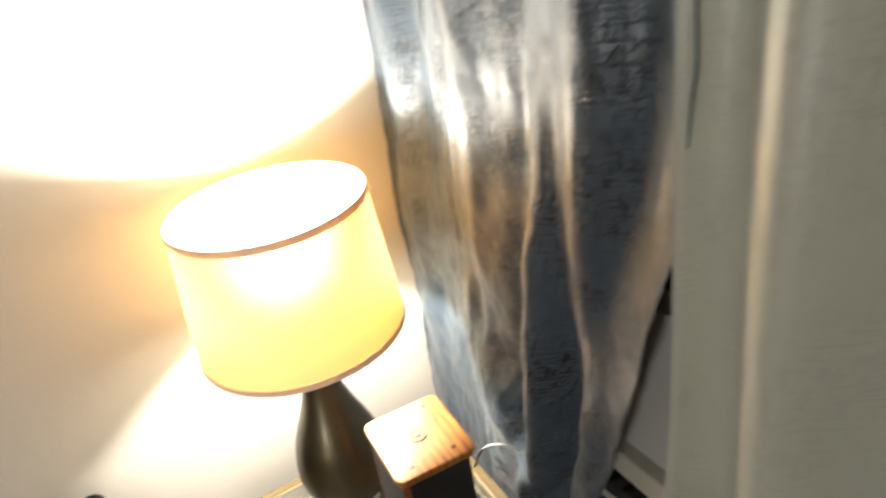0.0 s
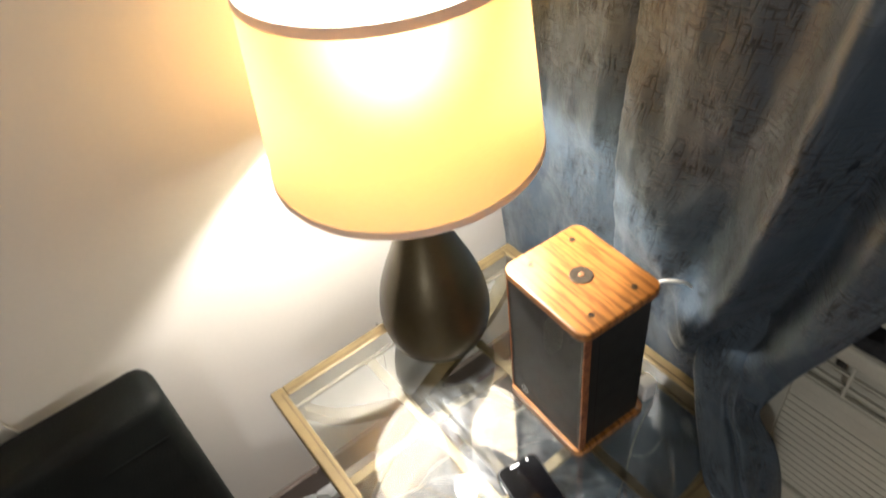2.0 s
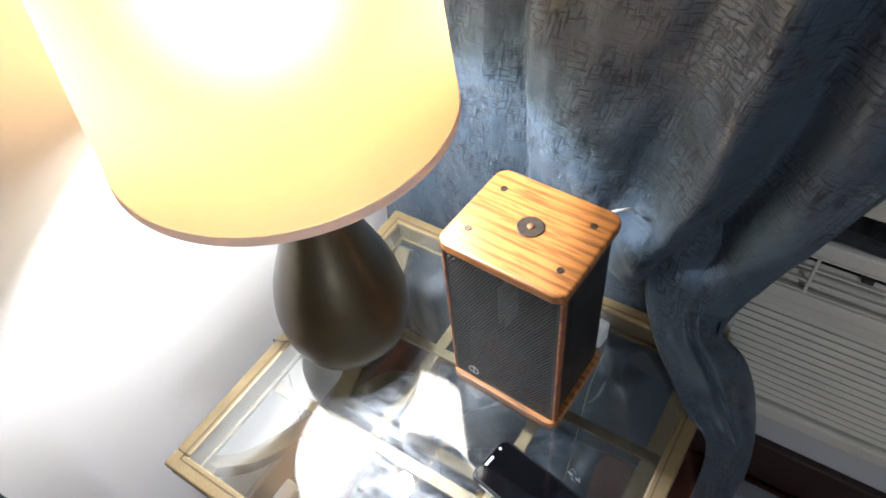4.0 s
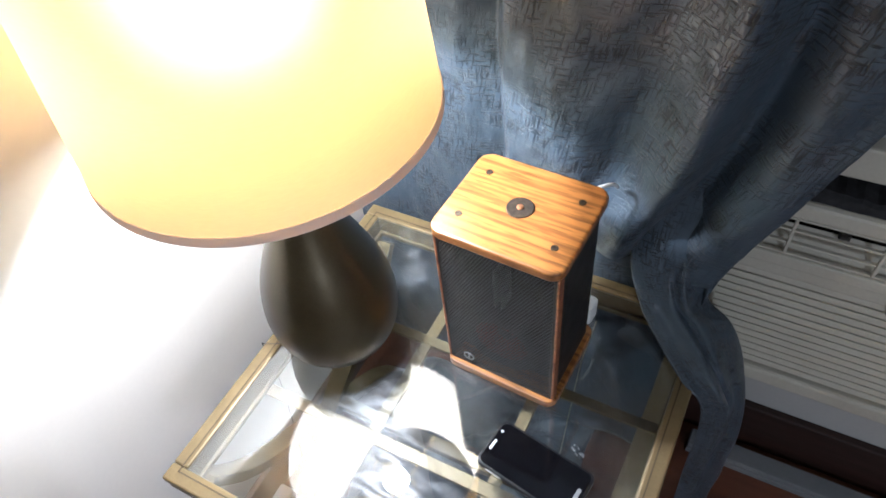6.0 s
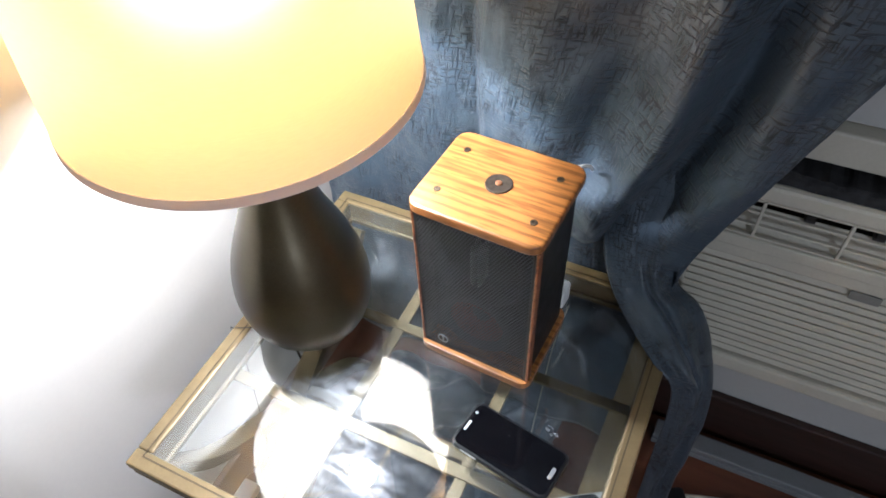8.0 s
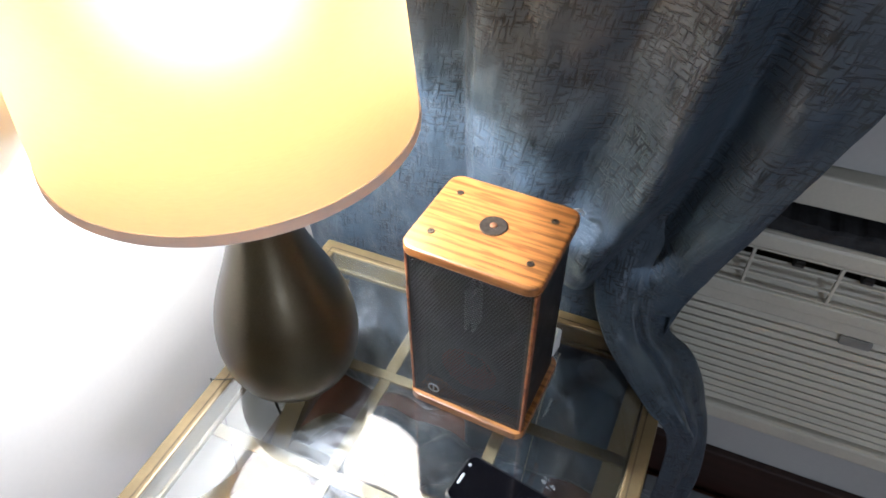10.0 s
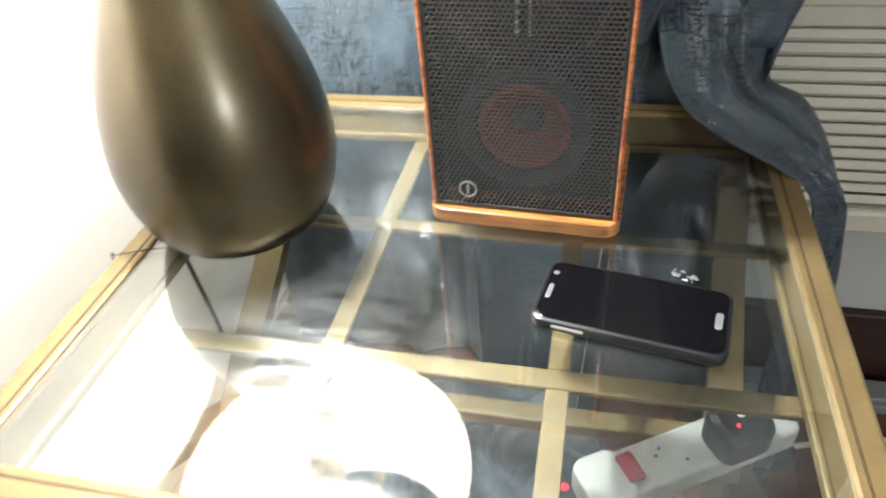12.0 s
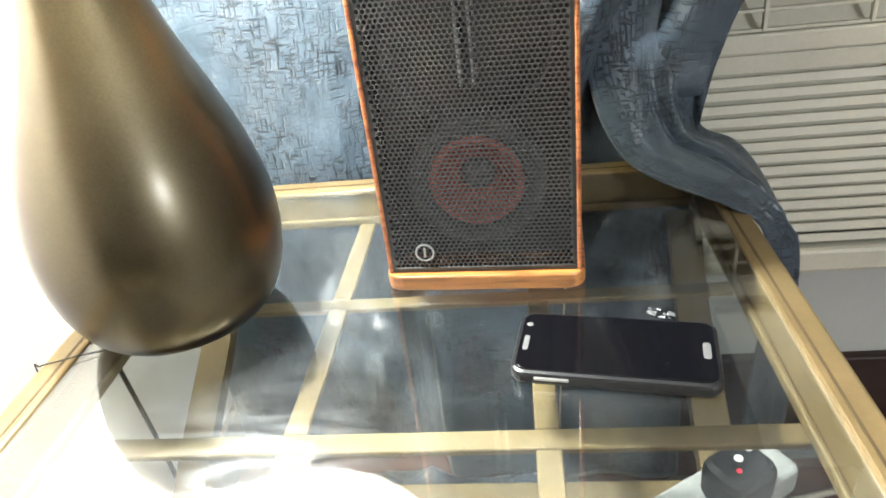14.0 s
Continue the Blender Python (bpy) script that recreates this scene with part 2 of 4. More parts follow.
BULB_GLASS = glow_material("lit_bulb_glass", (1.0, 0.88, 0.7), 30)
ROOM_GLOW = glow_material("lit_opal_glass", (1.0, 0.95, 0.86), 12)
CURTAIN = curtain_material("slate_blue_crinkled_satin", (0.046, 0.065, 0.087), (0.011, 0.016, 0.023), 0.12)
CURTAIN_PALE = curtain_material("pale_grey_green_satin", (0.36, 0.375, 0.32), (0.325, 0.338, 0.295), 0.1, 0.25)
LEATHER = material("black_leatherette", (0.004, 0.0055, 0.0042), 0.68, spec=0.22, tone=0.3, scale=14, bump=0.35, fine=260)
AC_CREAM = material("aged_cream_plastic", (0.54, 0.52, 0.43), 0.5, tone=0.1, scale=7)
# near-black: painted shade inside the grille, and the dark bar on the badge
AC_SHADE = material("cavity_shade_and_badge_dark", (0.05, 0.045, 0.04), 0.7, tone=0.3, scale=12)
AC_BADGE = material("grey_badge", (0.22, 0.22, 0.2), 0.4, tone=0.1, scale=40)
FOAM = material("grey_foam_strip", (0.03, 0.03, 0.032), 0.95, tone=0.4, scale=50, bump=0.6, fine=120)
WHITE_PLASTIC = material("white_plastic", (0.75, 0.75, 0.73), 0.4, tone=0.05, scale=20)
CORD_WHITE = material("white_cord", (0.7, 0.69, 0.66), 0.45, tone=0.05, scale=40)
CORD_BEIGE = material("beige_cord", (0.5, 0.45, 0.36), 0.5, tone=0.08, scale=40)
CORD_BLACK = material("black_cord", (0.015, 0.014, 0.013), 0.5, tone=0.1, scale=40)
SCREEN = material("dark_phone_glass", (0.003, 0.003, 0.004), 0.06, tone=0.05, scale=5, spec=0.28)
CASE = material("dark_grey_phone_case", (0.006, 0.0065, 0.008), 0.35, tone=0.15, scale=30)
RED_GLOW = glow_material("red_indicator_glow", (1.0, 0.012, 0.03), 1.6)
STRIP = material("dusty_white_plastic", (0.42, 0.42, 0.40), 0.55, tone=0.2, scale=24, fine=180)
RED_DARK = material("dark_red_plastic", (0.22, 0.008, 0.014), 0.3, tone=0.1, scale=40)
FILM = material("clear_film", (0.10, 0.105, 0.11), 0.25, tone=0.05, scale=40)
GREY_METAL = material("grey_metal_strip", (0.2, 0.21, 0.22), 0.5, metal=0.2, tone=0.1, scale=12)


# ---------------------------------------------------------------- building
def bm_box(bm, x0, x1, y0, y1, z0, z1, bevel=0.0, seg=2):
    r = bmesh.ops.create_cube(bm, size=1, matrix=Matrix.Translation(((x0 + x1) / 2, (y0 + y1) / 2, (z0 + z1) / 2)) @ Matrix.Diagonal((x1 - x0, y1 - y0, z1 - z0, 1)))
    if bevel:
        edges = list({e for v in r["verts"] for e in v.link_edges})
        bmesh.ops.bevel(bm, geom=edges, offset=bevel, segments=seg, affect="EDGES", profile=0.5)
    return bm


def box(*a, **k):
    return bm_box(bmesh.new(), *a, **k)


def plate(w, d, r, z0, z1, bevel=0.002, seg=6):
    """A slab with rounded upright corners, centred on the origin."""
    bm = bmesh.new()
    ring = []
    for cx, cy, a0 in ((1, 1, 0), (-1, 1, 90), (-1, -1, 180), (1, -1, 270)):
        for i in range(seg + 1):
            a = radians(a0 + 90 * i / seg)
            ring.append(bm.verts.new((cx * (w / 2 - r) + r * math.cos(a), cy * (d / 2 - r) + r * math.sin(a), z0)))
    f = bm.faces.new(ring)
    up = bmesh.ops.extrude_face_region(bm, geom=[f])
    bmesh.ops.translate(bm, verts=[v for v in up["geom"] if isinstance(v, bmesh.types.BMVert)], vec=(0, 0, z1 - z0))
    bmesh.ops.recalc_face_normals(bm, faces=bm.faces)
    if bevel:
        edges = [e for e in bm.edges if abs(e.verts[0].co.z - e.verts[1].co.z) < 1e-6]
        bmesh.ops.bevel(bm, geom=edges, offset=bevel, segments=2, affect="EDGES", profile=0.5)
    return bm


def lathe(profile, n=48, axis=(0, 0), closed=True):
    """A turned body from rows of radius and height."""
    bm = bmesh.new()
    rings = []
    for r, z in profile:
        rings.append([bm.verts.new((axis[0] + r * math.cos(2 * math.pi * i / n), axis[1] + r * math.sin(2 * math.pi * i / n), z)) for i in range(n)])
    for a, b in zip(rings, rings[1:]):
        for i in range(n):
            bm.faces.new((a[i], a[(i + 1) % n], b[(i + 1) % n], b[i]))
    if closed:
        bm.faces.new(list(reversed(rings[0])))
        bm.faces.new(rings[-1])
    bmesh.ops.recalc_face_normals(bm, faces=bm.faces)
    return bm


def smooth_points(points, n=8):
    """A Catmull-Rom line through the points."""
    p = [Vector(q) for q in points]
    p = [2 * p[0] - p[1], *p, 2 * p[-1] - p[-2]]
    out = []
    for a, b, c, d in zip(p, p[1:], p[2:], p[3:]):
        for i in range(n):
            t = i / n
            out.append(0.5 * (2 * b + (c - a) * t + (2 * a - 5 * b + 4 * c - d) * t * t + (3 * b - 3 * c + d - a) * t ** 3))
    return out + [p[-2]]


def tube(points, r, n=8, steps=8, bm=None):
    bm = bm or bmesh.new()
    line = smooth_points(points, steps)
    rings = []
    side = None
    for i, q in enumerate(line):
        way = (line[min(i + 1, len(line) - 1)] - line[max(i - 1, 0)]).normalized()
        side = (side or way.orthogonal())
        side = (side - way * side.dot(way)).normalized()
        up = way.cross(side)
        rings.append([bm.verts.new(q + r * (math.cos(2 * math.pi * k / n) * side + math.sin(2 * math.pi * k / n) * up)) for k in range(n)])
    for a, b in zip(rings, rings[1:]):
        for k in range(n):
            bm.faces.new((a[k], a[(k + 1) % n], b[(k + 1) % n], b[k]))
    bm.faces.new(list(reversed(rings[0])))
    bm.faces.new(rings[-1])
    return bm


def ribbon(points, across, thick, bm=None, steps=8):
    """A flat bar of that width along a curved line; across is the way of its width."""
    bm = bm or bmesh.new()
    line = smooth_points(points, steps)
    across = Vector(across).normalized()
    rings = []
    for i, q in enumerate(line):
        way = (line[min(i + 1, len(line) - 1)] - line[max(i - 1, 0)]).normalized()
        up = way.cross(across).normalized() * thick[1] / 2
        s = across * thick[0] / 2
        rings.append([bm.verts.new(q + a) for a in (s + up, -s + up, -s - up, s - up)])
    for a, b in zip(rings, rings[1:]):
        for k in range(4):
            bm.faces.new((a[k], a[(k + 1) % 4], b[(k + 1) % 4], b[k]))
    bm.faces.new(list(reversed(rings[0])))
    bm.faces.new(rings[-1])
    bmesh.ops.recalc_face_normals(bm, faces=bm.faces)
    return bm


def part(name, bm, mat, parent=None, label="", smooth=False, at=None):
    """Links a bmesh as one mesh object, under a thing or a part."""
    me = bpy.data.meshes.new(name)
    bm.to_mesh(me)
    bm.free()
    me.materials.append(mat)
    if smooth:
        for p in me.polygons:
            p.use_smooth = True
    ob = new(name, me)
    if at is not None:
        ob.matrix_world = at
    if parent is not None:
        ob.parent = parent
    return tagged(ob, label)


def thing(name, label, category, at=None, group="", kind=""):
    """An empty at the base of a thing."""
    ob = new(name)
    ob.empty_display_size = 0.02
    if at is not None:
        ob.matrix_basis = at
    return tagged(ob, label, category, group, kind)


def structure(name, bm, mat, label, category, smooth=False):
    return tagged(part(name, bm, mat, smooth=smooth), label, category, kind="structure")


# ---------------------------------------------------------------- the room
XW, YW, X1, Y1, ZC = -0.115, 0.135, 3.4, -4.2, 2.5
structure("floor", box(XW - 0.15, X1 + 0.15, Y1 - 0.15, YW + 0.15, -0.1, 0), FLOOR, "red-brown wooden floor under the table", "floor")
structure("ceiling", box(XW - 0.15, X1 + 0.15, Y1 - 0.15, YW + 0.15, ZC, ZC + 0.1), CEILING, "plain white painted ceiling over the room", "ceiling")
structure("wall_west", box(XW - 0.15, XW, Y1 - 0.15, YW + 0.15, 0, ZC), WALL, "plain cream painted wall lit by the lamp", "wall")
structure("wall_east", box(X1, X1 + 0.15, Y1 - 0.15, YW + 0.15, 0, ZC), WALL_FAR, "plain taupe painted wall across the room", "wall")
structure("wall_south", box(XW, X1, Y1 - 0.15, Y1, 0, ZC), WALL_FAR, "plain taupe painted wall behind the camera", "wall")

# window wall: sill at 0.92 m, opening above it
WX0, WX1, WZ0, WZ1 = 0.15, 1.75, 0.90, 2.15
bm = box(XW, X1, YW, YW + 0.15, 0, WZ0)
bm_box(bm, XW, X1, YW, YW + 0.15, WZ1, ZC)
bm_box(bm, XW, WX0, YW, YW + 0.15, WZ0, WZ1)
bm_box(bm, WX1, X1, YW, YW + 0.15, WZ0, WZ1)
structure("wall_north", bm, WALL_GREY, "off-white painted window wall behind the curtain", "wall")
structure("baseboard", box(XW, XW + 0.014, Y1, YW, 0.001, 0.10, bevel=0.003), SKIRT, "taupe painted baseboard along the cream wall", "baseboard")
structure("trim", box(0.55, X1, YW - 0.018, YW, 0.001, 0.150, bevel=0.004), SKIRT_DARK, "dark brown wooden skirting board below the window", "skirting board")

win = thing("window_1", "white framed window behind the drawn curtain", "window", pose(0, 0, 0), kind="structure")
bm = box(WX0, WX1, YW + 0.03, YW + 0.09, WZ0, WZ0 + 0.05, bevel=0.004)
bm_box(bm, WX0, WX1, YW + 0.03, YW + 0.09, WZ1 - 0.05, WZ1, bevel=0.004)
bm_box(bm, WX0, WX0 + 0.05, YW + 0.03, YW + 0.09, WZ0 + 0.05, WZ1 - 0.05, bevel=0.004)
bm_box(bm, WX1 - 0.05, WX1, YW + 0.03, YW + 0.09, WZ0 + 0.05, WZ1 - 0.05, bevel=0.004)
part("window_frame", bm, WHITE_PLASTIC, win)
part("pane", box(WX0 + 0.05, WX1 - 0.05, YW + 0.055, YW + 0.061, WZ0 + 0.05, WZ1 - 0.05), SCREEN, win, "dark night-time window pane")
part("window_sill", box(WX0 - 0.03, WX1 + 0.03, YW - 0.03, YW + 0.03, WZ0 - 0.025, WZ0 + 0.004, bevel=0.004), WHITE_PLASTIC, win)


# ---------------------------------------------------------------- glass side table
def build_table():
    W, D = 0.625, 0.581
    t = thing("side_table", "gold-painted side table with a lightly tinted glass top", "table")
    rim = 0.026
    # top rails with a stepped moulding; the long ones run through
    for y in (-rim, -D):
        bm = box(0, W, y, y + rim, H - 0.016, H, bevel=0.003)
        part("top_rail", bm, GOLD, t)
    for x in (0, W - rim):
        part("top_rail", box(x, x + rim, -D + rim, -rim, H - 0.016, H, bevel=0.003), GOLD, t)
    bm = bmesh.new()
    q = 0.0165
    for x0, x1, y0, y1 in ((q, W - q, -q - 0.0022, -q), (q, W - q, -D + q, -D + q + 0.0022), (q, q + 0.0022, -D + q, -q), (W - q - 0.0022, W - q, -D + q, -q)):
        bm_box(bm, x0, x1, y0, y1, H - 0.003, H + 0.0006)
    part("groove", bm, GOLD_DARK, t, "dark groove in the gold rim")
    # apron below the rails, inset
    for y in (-0.022, -D + 0.008):
        part("apron", box(0.008, W - 0.008, y, y + 0.014, 0.502, H - 0.016, bevel=0.002), GOLD, t)
    for x in (0.008, W - 0.022):
        part("apron", box(x, x + 0.014, -D + 0.022, -0.022, 0.502, H - 0.016, bevel=0.002), GOLD, t)
    for k, zz in enumerate((0.5365, 0.5285)):
        o = 0.0035 - 0.002 * k
        for y in (-0.008, -D + 0.0042):
            part("moulding", box(o + 0.004, W - o - 0.004, y + (0.0042 if y > -0.1 else -0.0042) * (1 - k * 0.4) - 0.0, y + 0.0038 + (0.0042 if y > -0.1 else -0.0042) * (1 - k * 0.4), zz, zz + 0.0065, bevel=0.0016, seg=2), GOLD, t)
        for x in (0.0042, W - 0.0080):
            part("moulding", box(x, x + 0.0038, -D + 0.012, -0.012, zz, zz + 0.0065, bevel=0.0016, seg=2), GOLD, t)
    for y in (-0.028, -D + 0.022):
        part("bead", box(0.022, W - 0.022, y, y + 0.006, 0.506, 0.516, bevel=0.002), GOLD, t)
    for x in (0.022, W - 0.028):
        part("bead", box(x, x + 0.006, -D + 0.028, -0.028, 0.506, 0.516, bevel=0.002), GOLD, t)
    # flat lattice under the glass
    for y, w in ((-0.199, 0.017), (-0.385, 0.020)):
        part("lattice_bar", box(0.028, W - 0.028, y - w / 2, y + w / 2, 0.503, 0.509, bevel=0.001, seg=1), GOLD, t)
    for x, w in ((0.219, 0.019), (0.416, 0.019)):
        for y0, y1 in ((-0.0283, -0.1905), (-0.2075, -0.375), (-0.395, -D + 0.0283)):
            part("lattice_bar", box(x - w / 2, x + w / 2, y1, y0, 0.5025, 0.5085, bevel=0.001, seg=1), GOLD, t)
    # curved crossing legs on each side, and the stretcher that joins them
    for x in (0.0, W):
        s = 1 if x == 0 else -1
        for a, b in ((-0.035, -D + 0.035), (-D + 0.035, -0.035)):
            mid = -D / 2
            if a > mid:
                pts = ((x + s * 0.036, a, 0.502), (x + s * 0.039, -0.115, 0.425), (x + s * 0.046, mid, 0.335), (x + s * 0.045, -0.43, 0.20), (x + s * 0.03, b, 0.0))
            else:
                pts = ((x + s * 0.026, a, 0.502), (x + s * 0.026, -0.47, 0.40), (x + s * 0.027, mid, 0.28), (x + s * 0.027, -0.13, 0.16), (x + s * 0.025, b, 0.0))
            part("leg", ribbon(pts, (1, 0, 0), (0.034, 0.018)), GOLD, t)
    part("stretcher", box(0.06, W - 0.06, -D / 2 - 0.012, -D / 2 + 0.012, 0.322, 0.34, bevel=0.003), GOLD, t)
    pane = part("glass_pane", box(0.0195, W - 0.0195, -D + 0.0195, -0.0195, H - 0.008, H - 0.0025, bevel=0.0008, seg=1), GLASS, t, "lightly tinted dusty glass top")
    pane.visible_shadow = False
    return t


build_table()


# ---------------------------------------------------------------- table lamp
def build_lamp():
    ax = LAMP
    z0 = H - 0.0024
    t = thing("table_lamp", "lit table lamp with a bronze teardrop base and cream drum shade", "lamp", pose(ax[0], ax[1], z0))
    inv = Matrix.Translation((0, 0, 0))
    prof = LAMP_PROFILE
    fine = [(q.x, q.y) for q in smooth_points([(r, z, 0) for r, z in prof], 5)]
    part("base", lathe([(max(r, 0.004), z) for r, z in fine], 72), BRONZE, t, "glossy bronze teardrop base", smooth=True)
    top = prof[-1][1]
    part("socket", lathe([(0.017, top), (0.019, top + 0.004), (0.019, top + 0.05), (0.014, top + 0.06)], 24), BRASS, t, smooth=True)
    zb = BULB_Z - z0
    part("bulb", lathe([(0.012, zb - 0.075), (0.014, zb - 0.05), (0.024, zb - 0.028), (0.029, zb - 0.008), (0.0285, zb + 0.008), (0.02, zb + 0.022), (0.006, zb + 0.029)], 24), BULB_GLASS, t, "lit frosted bulb", smooth=True).visible_shadow = False
    harp = bmesh.new()
    zt = SHADE_TOP - z0 - 0.012
    for s in (1, -1):
        tube([(s * 0.015, 0, top + 0.05), (s * 0.052, 0, zb - 0.03), (s * 0.052, 0, zb + 0.03), (s * 0.03, 0, zt - 0.02), (0, 0, zt)], 0.0018, 6, bm=harp)
    part("harp", harp, BRASS, t, smooth=True)
    part("finial", lathe([(0.006, zt), (0.009, zt + 0.006), (0.005, zt + 0.014), (0.007, zt + 0.02), (0.003, zt + 0.027)], 16), BRASS, t, smooth=True)
    lo, hi = SHADE_LOW - z0, SHADE_TOP - z0
    sh = part("shade", lathe([(R_LOW, lo), (R_LOW * 0.75 + R_TOP * 0.25, lo + (hi - lo) * 0.25), ((R_LOW + R_TOP) / 2, (lo + hi) / 2), (R_TOP, hi)], 96, closed=False), SHADE, t, "cream cloth drum shade glowing from within", smooth=True)
    for zz, rr, dz in ((lo, R_LOW, 0.0115), (hi - 0.0135, R_TOP + 0.0011, 0.0135)):
        k = (R_TOP - R_LOW) / (hi - lo)
        part("trim_band", lathe([(rr - 0.0012, zz - 0.0005), (rr + 0.0012, zz - 0.0005), (rr + 0.0012 + k * dz, zz + dz), (rr - 0.0012 + k * dz, zz + dz), (rr - 0.0012, zz - 0.0005)], 96, closed=False), TAPE, sh, "grey-beige edging tape", smooth=False)
    ring = bmesh.new()
    for a in (90, 210, 330):
        c, s = math.cos(radians(a)), math.sin(radians(a))
        tube([(0.006 * c, 0.006 * s, zt + 0.002), (0.09 * c, 0.09 * s, zt - 0.002), ((R_TOP - 0.003) * c, (R_TOP - 0.003) * s, hi - 0.004)], 0.0015, 6, bm=ring)
    part("spider", ring, BRASS, sh)
    return t


LAMP_PROFILE = [(0.004, 0.0), (0.058, 0.0), (0.08, 0.012), (0.0935, 0.038), (0.1000, 0.074), (0.0990, 0.108), (0.0905, 0.15), (0.0765, 0.19), (0.0585, 0.235), (0.044, 0.28), (0.0355, 0.325), (0.031, 0.37), (0.028, 0.42), (0.026, 0.46)]
build_lamp()


# ---------------------------------------------------------------- loudspeaker
def grille_sheet(w, h, nx, ny, hole=0.62):
    """A sheet of small staggered slots, upright in x and z, centred."""
    verts, faces, starts = [], [], set()
    cw, ch = w / nx, h / ny
    for j in range(ny):
        off = 0.5 * cw if j % 2 else 0.0
        for i in range(nx):
            x, z = -w / 2 + i * cw + off, j * ch
            if x + cw > w / 2 + 1e-6:
                continue
            n = len(verts)
            starts.add(n)
            cx, cz, r = x + cw / 2, z + ch / 2, hole * min(cw, ch) / 1.72
            verts += [(x, 0, z), (cx, 0, z), (x + cw, 0, z), (x + cw, 0, z + ch), (cx, 0, z + ch), (x, 0, z + ch)]
            verts += [(cx + r * math.cos(radians(a)), 0, cz + r * math.sin(radians(a))) for a in (210, 270, 330, 30, 90, 150)]
            for k in range(6):
                l = (k + 1) % 6
                faces.append((n + k, n + l, n + 6 + l, n + 6 + k))
        if off:
            n = len(verts)
            verts += [(-w / 2, 0, j * ch), (-w / 2 + off, 0, j * ch), (-w / 2 + off, 0, (j + 1) * ch), (-w / 2, 0, (j + 1) * ch),
                      (w / 2 - off, 0, j * ch), (w / 2, 0, j * ch), (w / 2, 0, (j + 1) * ch), (w / 2 - off, 0, (j + 1) * ch)]
            faces += [(n, n + 1, n + 2, n + 3), (n + 4, n + 5, n + 6, n + 7)]
    # the walls of the holes
    for n in range(0, len(verts) - 11):
        if n in starts:
            m = len(verts)
            verts += [(x, 0.0011, z) for x, _, z in verts[n + 6:n + 12]]
            for k in range(6):
                l = (k + 1) % 6
                faces.append((n + 6 + k, n + 6 + l, m + l, m + k))
    bm = bmesh.new()
    vs = [bm.verts.new(v) for v in verts]
    for f in faces:
        bm.faces.new([vs[i] for i in f])
    return bm


